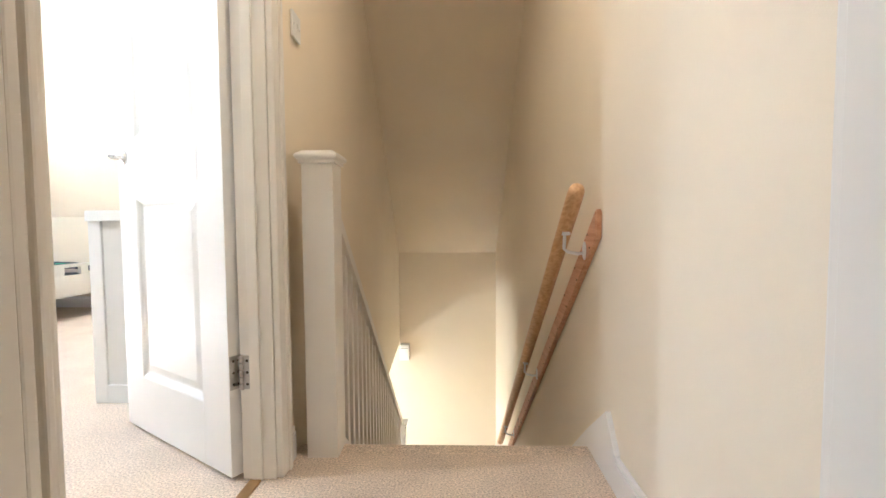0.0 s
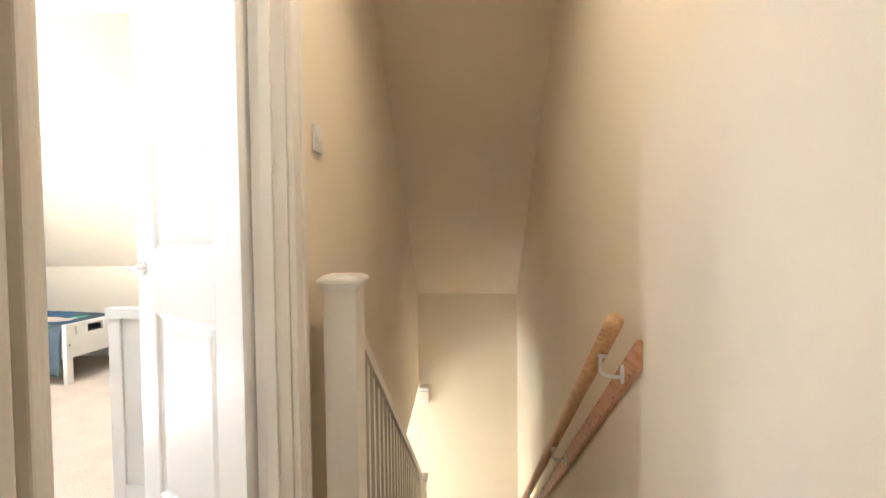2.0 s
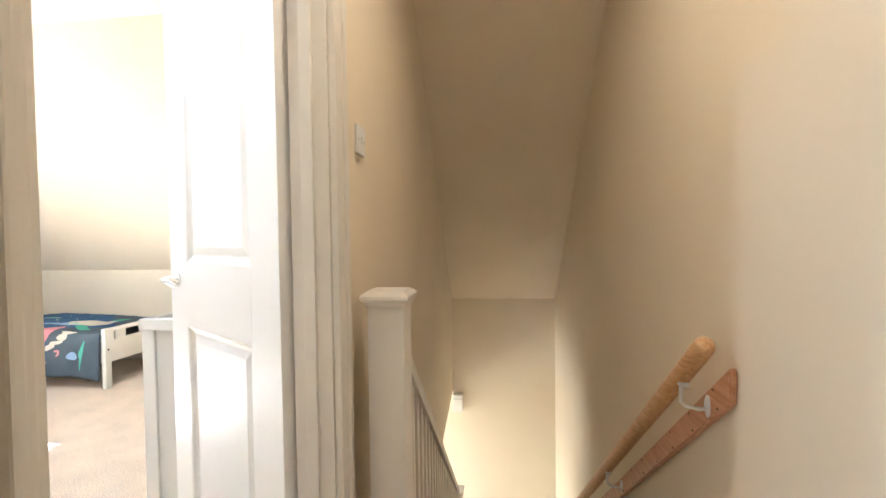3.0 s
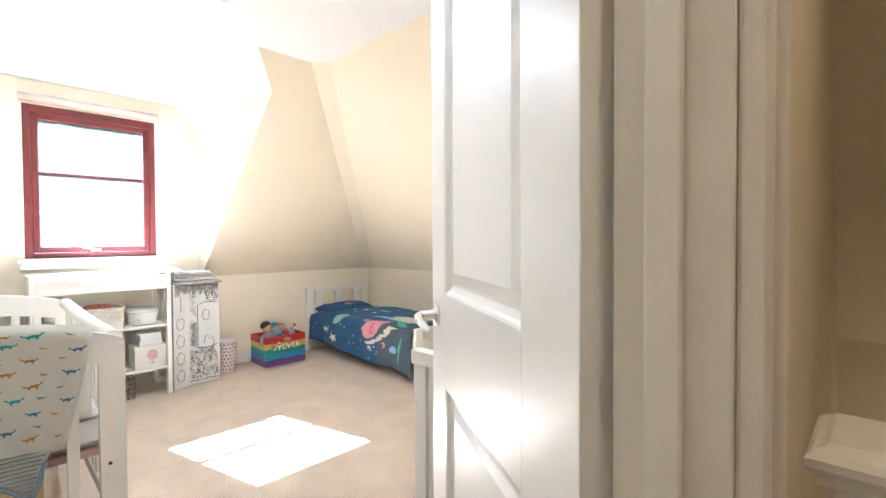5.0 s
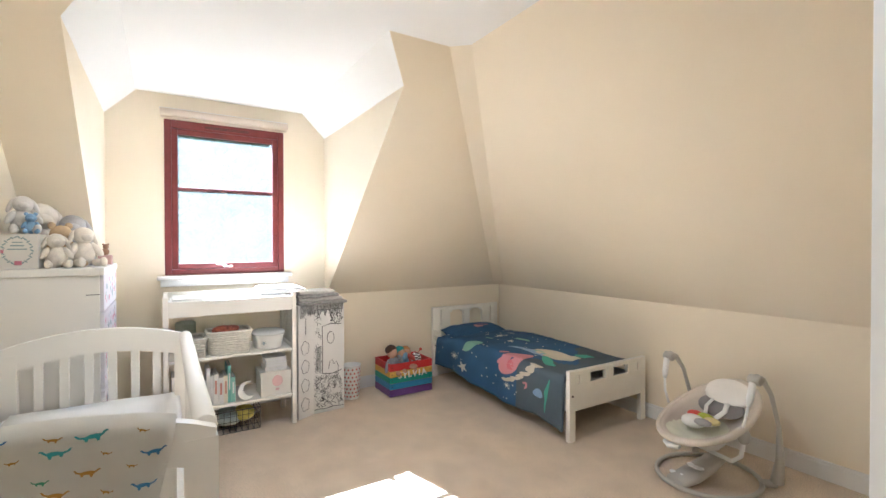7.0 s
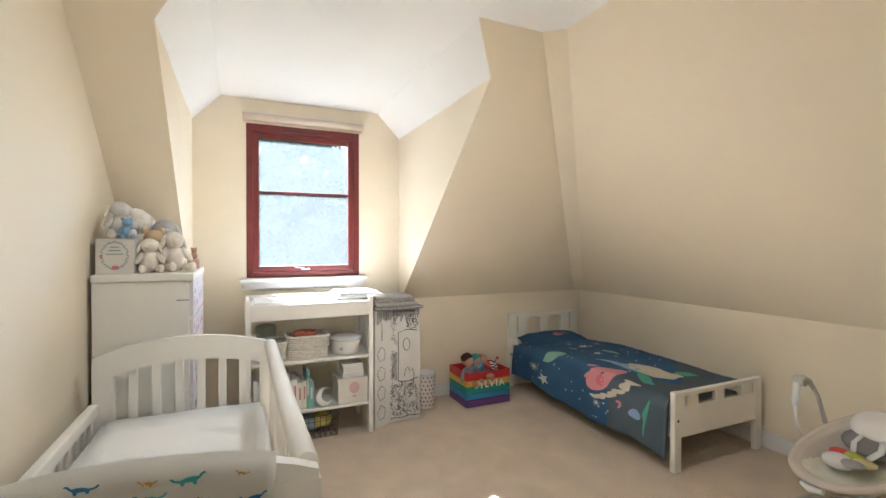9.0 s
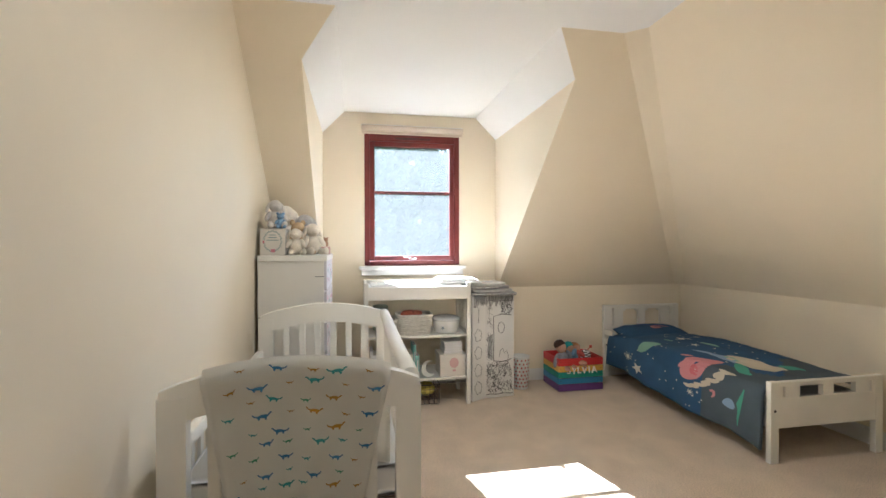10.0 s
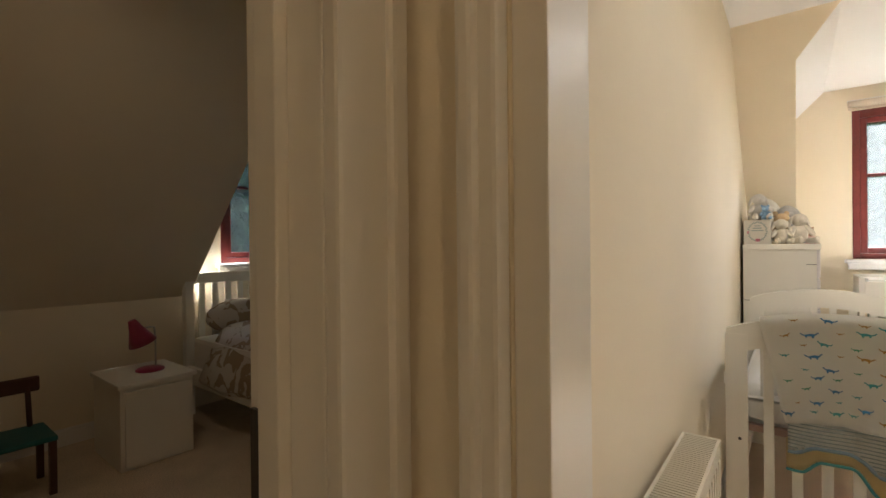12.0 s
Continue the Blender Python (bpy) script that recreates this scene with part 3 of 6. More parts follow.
wall_box = thing("wall_box", "small white plastic box on the wall at the stair foot", "wall box", (-0.59, 5.36, -0.74))
part("body", boxes((-0.648, -0.535, 5.27, 5.36, -0.845, -0.655), bevel=0.006), PLASTIC, wall_box)
part("cover_seam", boxes((-0.642, -0.541, 5.268, 5.27, -0.70, -0.697)), DARK, wall_box)

hr = thing("handrail", "round varnished pine handrail on a pine wall board", "handrail", (0.45, 2.6, -0.2))
SL = 0.805
bm = bmesh.new()
n = [1.405, 1.409, 1.418, 1.44] + [1.44 + 0.25 * k for k in range(1, 11)]
tube(bm, [(0.417, y, 0.863 - SL * (y - 1.416)) for y in n], [0.008, 0.02, 0.0245, 0.026] + [0.026] * 10, 18)
part("rail", bm, PINE, hr)
bm = slab([(0.478, 1.428, 0.805), (0.478, 1.428, 0.712), (0.478, 3.90, 0.712 - SL * 2.472), (0.478, 3.90, 0.805 - SL * 2.472)], (0.021, 0, 0))
bmesh.ops.bevel(bm, geom=bm.edges[:], offset=0.004, segments=2, affect="EDGES")
part("wall_board", bm, PINE_RED, hr, "reddish pine board screwed to the wall")
bm = bmesh.new()
for k in range(16):
    y = 1.5 + 0.155 * k
    for d in (-0.02, 0.022):
        lathe(bm, [(0.0035, 0), (0.003, 0.0015)], seg=8, m=Matrix.Translation((0.478, y + d * 0.6, 0.757 - SL * (y - 1.428) + d)) @ Matrix.Rotation(radians(-90), 4, "Y"))
tagged(part("board_screws", bm, DARK, hr), kind="stuff")
for y in (1.541, 2.44, 3.445):
    z = 0.757 - SL * (y - 1.428) - 0.0
    bm = bmesh.new()
    lathe(bm, [(0.021, 0), (0.021, 0.003), (0.016, 0.006), (0.006, 0.008)], seg=16, m=Matrix.Translation((0.478, y, z)) @ Matrix.Diagonal((1, 0.75, 1.5, 1)) @ Matrix.Rotation(radians(-90), 4, "Y"))
    tube(bm, [(0.474, y, z - 0.008), (0.455, y + 0.004, z - 0.010), (0.422, y + 0.01, z - 0.004), (0.411, y + 0.012, z + 0.006), (0.413, y + 0.012, 0.863 - SL * (y + 0.012 - 1.416) - 0.018)], 0.0058, 10)
    box(bm, 0.403, 0.427, y - 0.008, y + 0.032, 0.863 - SL * (y + 0.012 - 1.416) - 0.034, 0.863 - SL * (y + 0.012 - 1.416) - 0.022, 0.002)
    part("bracket", bm, PLASTIC, hr, "white painted steel bracket")


def switch(name, m, label):
    """A square plate with a rocker; local z stands out from the wall."""
    ob = thing(name, label, "light switch", m.translation)
    bm = bmesh.new()
    box(bm, -0.043, 0.043, -0.043, 0.043, 0, 0.009, 0.003, m)
    part("plate", bm, PLASTIC, ob)
    bm = bmesh.new()
    box(bm, -0.006, 0.006, -0.011, 0.011, 0.009, 0.013, 0.002, m)
    part("rocker", bm, PLASTIC, ob)
    bm = bmesh.new()
    for sx in (-0.03, 0.03):
        lathe(bm, [(0.004, 0.0088), (0.003, 0.0098)], seg=10, m=m @ Matrix.Translation((sx, 0, 0)))
    tagged(part("screw", bm, STEEL, ob), kind="stuff")
    return ob


switch("light_switch", Matrix.Translation((-0.5065, 1.565, 1.435)) @ Matrix.Rotation(radians(2.2), 4, "Z") @ Matrix.Rotation(radians(90), 4, "Y") @ Matrix.Rotation(radians(90), 4, "Z"), "white plastic light switch on the stair wall")
switch("light_switch", Matrix.Translation((-0.796, SY, 1.393)) @ Matrix.Rotation(radians(-90), 4, "X"), "white plastic light switch beside the bedroom door")

LAMP = glow_material("lamp glow", (1.0, 0.9, 0.72), 6.0)
# only the first fitting is known; the other two are added at fill spots
for x, y in ((-2.84, 1.79), (-1.45, 1.15), (0.0, 1.15)):
    z_ = H if x < -1 else 2.6
    dl = thing("downlight_and_fill", "small lit recessed ceiling lamp, two of three added for fill", "ceiling lamp", (x, y, z_), group="recessed lamps")
    bm = bmesh.new()
    lathe(bm, [(0.043, -0.004), (0.043, 0.0), (0.032, 0.0005), (0.03, -0.004)], (x, y, z_ - 0.001), 24)
    part("bezel", bm, PLASTIC, dl)
    bm = bmesh.new()
    lathe(bm, [(0.026, -0.0075), (0.026, -0.0065)], (x, y, z_), 20)
    part("bulb", bm, LAMP, dl)

# radiator on the south wall
rad = thing("radiator", "white steel panel radiator with a slotted top grille", "radiator", (-1.32, 0.52, 0.13))
RW = material("radiator enamel", (0.76, 0.71, 0.60), 0.35, vary=0.02)
for y0 in (0.555, 0.482):
    part("panel", boxes((-1.66, -0.98, y0, y0 + 0.015, 0.13, 0.635), bevel=0.004), RW, rad)
for k in range(16):
    x = -1.635 + 0.042 * k
    part("flute", boxes((x, x + 0.024, 0.570, 0.5735, 0.165, 0.605), bevel=0.003), RW, rad)
for xs in ((-1.662, -1.654), (-0.986, -0.978)):
    part("side_cover", boxes((*xs, 0.478, 0.572, 0.13, 0.648), bevel=0.002), RW, rad)
bm = boxes((-1.654, -0.986, 0.478, 0.485, 0.636, 0.65), (-1.654, -0.986, 0.565, 0.572, 0.636, 0.65))
for k in range(56):
    x = -1.65 + 0.0119 * k
    box(bm, x, x + 0.0042, 0.485, 0.565, 0.638, 0.6485)
part("grille", bm, RW, rad)
for x in (-1.60, -1.04):
    part("pipe", tube(bmesh.new(), [(x, 0.52, 0.0), (x, 0.52, 0.20)], 0.008, 10), RW, rad)
    part("wall_bracket", boxes((x - 0.02, x + 0.02, SY, 0.482, 0.35, 0.39)), RW, rad)

setting("trim_threshold", boxes((-0.572, -0.538, 0.602, 1.286, 0.0, 0.006), bevel=0.002), material("worn brass strip", (0.55, 0.36, 0.16), 0.35, metal=1.0, vary=0.15, scale=20), "thin brass carpet strip across the bedroom doorway", "threshold strip")

# ---- the child's bedroom: furniture ----
def arch_bar(bm, x0, x1, y0, y1, z_end, rise, thick, n=14):
    """A rail with an arched top edge across y."""
    top, low = [], []
    for k in range(n + 1):
        f = k / n
        y = y0 + (y1 - y0) * f
        z = z_end + rise * math.sin(math.pi * f) ** 0.8
        top.append((x0, y, z))
        low.append((x0, y, z - thick))
    return prism(bm, top + low[::-1], (x1 - x0, 0, 0))


COT_Y0, COT_Y1 = 0.525, 1.203
cot = thing("cot", "white painted wooden cot with arched ends, its wall side lowered", "cot", (-2.75, 0.86, 0))
for name, x0 in (("foot_end", -2.262), ("head_end", -3.51)):
    x1 = x0 + 0.036
    bm = bmesh.new()
    for y0, y1 in ((COT_Y0, COT_Y0 + 0.07), (COT_Y1 - 0.07, COT_Y1)):
        side = [(x0, y0, 0.0), (x0, y1, 0.0), (x0, y1, 0.85), (x0, y0, 0.85)]
        prism(bm, side, (0.036, 0, 0))
    arch_bar(bm, x0 + 0.002, x1 - 0.002, COT_Y0 + 0.004, COT_Y1 - 0.004, 0.868, 0.062, 0.10)
    end = part(name, bm, WHITE, cot)
    bm = boxes((x0 + 0.004, x1 - 0.004, COT_Y0 + 0.07, COT_Y1 - 0.07, 0.16, 0.215), bevel=0.004)
    part("bottom_rail", bm, WHITE, end)
    for k in range(6):
        y = 0.658 + 0.0815 * k
        bm = boxes((x0 + 0.010, x1 - 0.010, y - 0.016, y + 0.016, 0.21, 0.85), bevel=0.003)
        part("slat", bm, WHITE, end)
    for y in (COT_Y0 + 0.045, COT_Y1 - 0.045):
        for z in (0.19, 0.458):
            bm = bmesh.new()
            lathe(bm, [(0.006, 0), (0.005, 0.0025)], seg=10, m=Matrix.Translation((x1, y, z)) @ Matrix.Rotation(radians(90), 4, "Y"))
            part("bolt", bm, DARK, end)
# fixed side towards the room: round top rail and slats; the lowered side stands at the wall
for y, ztop, name in ((COT_Y1 - 0.024, 0.865, "room_side"), (COT_Y0 + 0.006, 0.69, "wall_side")):
    bm = bmesh.new()
    if name == "room_side":
        tube(bm, [(-3.475, y, ztop), (-2.9, y, ztop - 0.008), (-2.6, y, ztop - 0.008), (-2.262, y, ztop)], 0.026, 14)
    else:
        box(bm, -3.472, -2.264, y - 0.016, y + 0.016, ztop - 0.045, ztop, 0.006)
    zb = 0.24 if name == "room_side" else 0.08
    side = part(name, bm, WHITE, cot)
    part("lower_bar", boxes((-3.472, -2.264, y - 0.012, y + 0.012, zb, zb + 0.045), bevel=0.004), WHITE, side)
    for k in range(15):
        x = -3.43 + 0.081 * k
        bm = boxes((x - 0.014, x + 0.014, y - 0.006, y + 0.006, zb + 0.04, ztop - 0.02), bevel=0.002)
        part("slat", bm, WHITE, side)
bm = boxes((-3.47, -2.268, COT_Y0 + 0.03, COT_Y1 - 0.045, 0.482, 0.506))
part("base_board", bm, material("pink-brown base board", (0.42, 0.27, 0.22), 0.6), cot, "brown base board")
SHEET = material("white cotton sheet", (0.87, 0.855, 0.82), 0.85, vary=0.03, scale=5, bump=0.25, bump_scale=35, spec=0.2)
mat_ob = thing("cot_mattress", "white sheeted mattress lying in the cot", "mattress", (-2.76, 0.86, 0.506))
bm = boxes((-3.465, -2.275, COT_Y0 + 0.035, COT_Y1 - 0.05, 0.507, 0.625))
bmesh.ops.subdivide_edges(bm, edges=bm.edges[:], cuts=6, use_grid_fill=True)
for v in bm.verts:
    v.co.z += 0.006 * noise.noise(v.co * 6) if v.co.z > 0.55 else 0
bmesh.ops.bevel(bm, geom=[e for e in bm.edges if e.is_manifold and e.calc_face_angle(0) > 1.2], offset=0.02, segments=3, affect="EDGES")
for f in bm.faces:
    f.smooth = True
part("sheet", bm, SHEET, mat_ob)

# printed muslin and romper hanging over the cot's foot end
MUSLIN = material("white muslin", (0.89, 0.86, 0.79), 0.9, vary=0.03, scale=12, bump=0.05, bump_scale=150, spec=0.15)


def thin_cloth(m, share=0.4):
    """Lets light through a thin woven cloth."""
    n, l = m.node_tree.nodes, m.node_tree.links
    b = n["Principled BSDF"]
    through_light = n.new("ShaderNodeBsdfTranslucent")
    l.new(b.inputs["Base Color"].links[0].from_socket, through_light.inputs["Color"])
    both = n.new("ShaderNodeMixShader")
    both.inputs[0].default_value = share
    l.new(b.outputs[0], both.inputs[1])
    l.new(through_light.outputs[0], both.inputs[2])
    l.new(both.outputs[0], n["Material Output"].inputs["Surface"])


thin_cloth(MUSLIN)


def cot_top(y):
    f = min(max((y - COT_Y0) / (COT_Y1 - COT_Y0), 0), 1)
    return 0.868 + 0.062 * math.sin(math.pi * f) ** 0.8


def muslin_at(u, s):
    """Place on the cloth: u across 0..1, s from the ridge down the front."""
    y = 0.632 + 0.488 * u + (0.5 - u) * 0.16 * max(s, 0) / 0.4
    if s >= 0:
        x = -2.226 + 0.026 + 0.010 * math.sin(u * 9 + 1) * min(s * 4, 1) + 0.006 * math.sin(u * 23) * min(s * 3, 1)
        return Vector((x, y, cot_top(y) + 0.012 - s))
    return Vector((-2.262 - 0.012 - 0.01 * math.sin(u * 8), y, cot_top(y) + 0.012 + s))


cloth = thing("printed_blanket", "white muslin blanket with coloured dinosaur print over the cot end", "blanket", (-2.22, 0.87, 0.9))
bm = bmesh.new()
NU, rows_s = 28, [-0.30 + 0.03 * k for k in range(10)] + [0.0] + [0.0205 * k for k in range(1, 19)]
grid = []
for s in rows_s:
    row = []
    for k in range(NU + 1):
        u = k / NU
        if s == 0.0:
            a, b = muslin_at(u, 0.0), muslin_at(u, -1e-6)
            p = (a + b) / 2 + Vector((0, 0, 0.004))
        else:
            p = muslin_at(u, s)
        row.append(bm.verts.new(p))
    grid.append(row)
for a, b in zip(grid, grid[1:]):
    for k in range(NU):
        bm.faces.new((a[k], a[k + 1], b[k + 1], b[k])).smooth = True
bmesh.ops.solidify(bm, geom=bm.faces[:], thickness=0.004)
bmesh.ops.recalc_face_normals(bm, faces=bm.faces)
part("cloth", bm, MUSLIN, cloth)
PRINT = [material("print " + n, c, 0.9) for n, c in (("blue", (0.06, 0.22, 0.42)), ("teal", (0.07, 0.36, 0.36)), ("ochre", (0.50, 0.27, 0.05)), ("green", (0.09, 0.34, 0.20)), ("slate", (0.06, 0.07, 0.09)))]
rng = random.Random(4)


def dino(bm, at, size, flip, turn):
    """A small long-necked animal, as flat print; at(du, ds) gives the place on the cloth."""
    out = [(-1.05, 0.30), (-0.92, 0.42), (-0.72, 0.34), (-0.55, 0.14), (-0.2, 0.20), (0.2, 0.17), (0.55, 0.05), (0.85, 0.10), (1.05, 0.28), (1.2, 0.26), (1.0, 0.0), (0.62, -0.12), (0.52, -0.36), (0.38, -0.36), (0.30, -0.16), (-0.15, -0.18), (-0.26, -0.42), (-0.40, -0.40), (-0.46, -0.12), (-0.72, 0.08), (-0.86, 0.24)]
    c, s = math.cos(turn), math.sin(turn)
    vs = []
    for x, y in out:
        x *= flip
        vs.append(bm.verts.new(at(size * (x * c - y * s), size * (x * s + y * c))))
    bm.faces.new(vs)


meshes = [bmesh.new() for _ in PRINT]
for r in range(9):
    for q in range(6):
        u, s = (q + 0.5 + 0.35 * ((r % 2) - 0.5)) / 6 + rng.uniform(-0.03, 0.03), 0.02 + r * 0.039 + rng.uniform(-0.008, 0.008)
        big = (q + r) % 2 == 0
        size = rng.uniform(0.020, 0.025) if big else rng.uniform(0.009, 0.015)
        if not 0.05 < u < 0.95 or s > 0.352:
            continue
        ci = rng.choice((0, 0, 1, 2, 0, 3)) if big else rng.choice((1, 2, 2, 3))
        dino(meshes[ci], lambda du, dv, u=u, s=s: muslin_at(u + du / 0.475, max(s - dv, 0.002)) + Vector((0.0035, 0, 0)), size, rng.choice((-1, 1)), rng.uniform(-0.2, 0.2))
for bmp, mp in zip(meshes, PRINT):
    tagged(part("print", bmp, mp, cloth), kind="stuff")

ROMPER = material("striped cotton", (0.86, 0.86, 0.82), 0.9, bump=0.05, bump_scale=150)
thin_cloth(ROMPER)
romper = thing("baby_romper", "pale striped baby romper with yellow edging over the cot end", "baby clothing", (-2.21, 0.86, 0.55))


def smooth(a, b, x):
    f = min(max((x - a) / (b - a), 0.0), 1.0)
    return f * f * (3 - 2 * f)


def romper_low(u):
    """Lower edge of the striped front: two short leg tabs with a shallow arch between."""
    return 0.452 + 0.030 * smooth(0.05, 0.28, u) * smooth(0.80, 0.55, u) - 0.028 * smooth(0.70, 0.86, u) + 0.10 * smooth(0.90, 1.0, u)


def flap_low(u):
    """Lower edge of the yellow flap behind."""
    return 0.388 + 0.046 * smooth(0.14, 0.34, u) * smooth(0.84, 0.60, u) - 0.034 * smooth(0.66, 0.88, u)


def romper_at(u, v, off=0.0):
    y = 0.713 + 0.285 * u + 0.04 * smooth(0.85, 1.0, u) * v
    zt, zb = 0.60, romper_low(u)
    return Vector((-2.219 + off + 0.006 * math.sin(u * 7), y, zb + (zt - zb) * v))


def strip(bm, f, nu, nv, thick):
    g = [[bm.verts.new(f(i / nu, j / nv)) for i in range(nu + 1)] for j in range(nv + 1)]
    for a, b in zip(g, g[1:]):
        for k in range(nu):
            bm.faces.new((a[k], a[k + 1], b[k + 1], b[k])).smooth = True
    if thick:
        bmesh.ops.solidify(bm, geom=bm.faces[:], thickness=thick)
        bmesh.ops.recalc_face_normals(bm, faces=bm.faces)
    return bm


part("body", strip(bmesh.new(), romper_at, 30, 8, 0.005), ROMPER, romper)
STRIPE = material("grey stripe", (0.34, 0.40, 0.41), 0.9)
bm = bmesh.new()
for k in range(22):
    z = 0.57 - 0.0125 * k
    run = []
    for i in range(31):
        u = i / 30
        if romper_low(u) + 0.012 < z:
            run.append(u)
        if (romper_low(u) + 0.012 >= z or i == 30) and run:
            if len(run) > 1:
                for a, b in zip(run, run[1:]):
                    q = [romper_at(a, 0, 0.004), romper_at(b, 0, 0.004)]
                    y0, y1 = q[0].y, q[1].y
                    bm.faces.new([bm.verts.new(p) for p in ((q[0].x, y0, z), (q[1].x, y1, z), (q[1].x, y1, z + 0.004), (q[0].x, y0, z + 0.004))])
            run = []
tagged(part("stripe", bm, STRIPE, romper), kind="stuff")
YEL = material("yellow striped cotton", (0.82, 0.67, 0.36), 0.9)
BLU = material("blue-grey binding", (0.24, 0.33, 0.40), 0.9)
bm = bmesh.new()
strip(bm, lambda u, v: Vector((romper_at(u, 0, -0.007).x, 0.708 + 0.285 * u, flap_low(u) + (0.50 - flap_low(u)) * v)), 30, 4, 0.003)
back = part("leg_band", bm, YEL, romper, "yellow striped back flap")
bm = bmesh.new()
tube(bm, [Vector((romper_at(k / 30, 0, -0.005).x, 0.708 + 0.285 * k / 30, flap_low(k / 30))) for k in range(31)], 0.005, 8)
part("edging", bm, material("teal binding", (0.08, 0.30, 0.32), 0.9), back, "teal edging")
bm = bmesh.new()
tube(bm, [romper_at(k / 30, 0, 0.004) + Vector((0, 0, 0.002)) for k in range(31)], 0.006, 8)
part("edging", bm, BLU, romper, "blue edging")
bm = bmesh.new()
for u in (0.06, 0.15, 0.82, 0.89):
    lathe(bm, [(0.005, 0), (0.004, 0.003)], seg=10, m=Matrix.Translation(romper_at(u, 0, 0.008) + Vector((0, 0, 0.014))) @ Matrix.Rotation(radians(90), 4, "Y"))
tagged(part("poppers", bm, STEEL, romper), kind="stuff")

# tall chest of drawers, its front turned to the dormer
TX0, TX1, TY0, TY1, TZ = -4.31, -3.66, 0.478, 0.862, 1.185
chest = thing("tall_chest", "tall white chest of drawers with floral drawer fronts", "chest of drawers", (-3.98, 0.67, 0))
bm = boxes((TX0 + 0.01, TX1 - 0.01, TY0, TY1 - 0.02, 0.06, TZ - 0.035), bevel=0.003)
part("body", bm, WHITE, chest)
bm = boxes((TX0, TX1, TY0 - 0.002, TY1, TZ - 0.035, TZ), bevel=0.006)
part("top", bm, WHITE, chest)
bm = boxes((TX0 + 0.02, TX1 - 0.02, TY0 + 0.01, TY1 - 0.04, 0, 0.06))
part("plinth", bm, WHITE, chest)
FLORAL = material("floral paper", (0.74, 0.70, 0.70), 0.6)
PINKP, GREENP = material("pink print", (0.62, 0.22, 0.27), 0.7), material("leaf print", (0.30, 0.38, 0.36), 0.7)
for k in range(6):
    z = 0.08 + k * 0.18
    bm = boxes((TX0 + 0.02, TX1 - 0.02, TY1 - 0.02, TY1 - 0.004, z, z + 0.17), bevel=0.003)
    dr = part("drawer_front", bm, FLORAL, chest, "drawer front with a floral print")
    for mp in (PINKP, GREENP):
        bm = bmesh.new()
        for q in range(14):
            x, zz = rng.uniform(TX0 + 0.05, TX1 - 0.05), rng.uniform(z + 0.025, z + 0.145)
            r = rng.uniform(0.008, 0.017)
            bm.faces.new([bm.verts.new((x + r * (1 + 0.3 * math.cos(5 * a)) * math.cos(a), TY1 - 0.0032, zz + r * (1 + 0.3 * math.cos(5 * a)) * math.sin(a))) for a in (2 * math.pi * j / 12 for j in range(12))])
        tagged(part("printed_flower", bm, mp, dr), kind="stuff")
part("panel_joint", boxes((TX1 - 0.0105, TX1 - 0.0085, TY0 + 0.002, TY1 - 0.02, 0.83, 0.833)), DARK, chest)
bm = boxes((TX1 - 0.0105, TX1 - 0.0085, TY1 - 0.07, TY1 - 0.02, 1.06, 1.063))
part("panel_joint", bm, DARK, chest)

# keepsake box and soft toys on the chest
CARD = material("cream card", (0.74, 0.70, 0.62), 0.7, vary=0.04)
kb = thing("keepsake_box", "square cream keepsake box printed with a leafy wreath", "box", (-3.80, 0.57, TZ))
bm = boxes((-3.89, -3.715, 0.482, 0.622, TZ, TZ + 0.155), bevel=0.003)
part("box", bm, CARD, kb)
bm = bmesh.new()
for k in range(26):
    a = 2 * math.pi * k / 26
    y, z = 0.552 + 0.048 * math.cos(a), TZ + 0.082 + 0.058 * math.sin(a)
    bm.faces.new([bm.verts.new((-3.7143, y + 0.008 * math.cos(a + 0.8 * (-1) ** k + b) * 0.9, z + 0.006 * math.sin(a + b))) for b in (0, 1.2, 2.6, 4.2, 5.3)])
tagged(part("wreath", bm, GREENP, kb, "printed green wreath"), kind="stuff")
bm = boxes((-3.7147, -3.7142, 0.53, 0.575, TZ + 0.10, TZ + 0.106), (-3.7147, -3.7142, 0.52, 0.584, TZ + 0.085, TZ + 0.09), (-3.7147, -3.7142, 0.535, 0.57, TZ + 0.115, TZ + 0.12))
part("lettering", bm, GREENP, kb)
for ya, yb, za, zb in ((0.542, 0.566, 0.018, 0.036), (0.498, 0.508, 0.07, 0.085)):
    part("printed_flower", boxes((-3.7147, -3.7142, ya, yb, TZ + za, TZ + zb)), PINKP, kb)


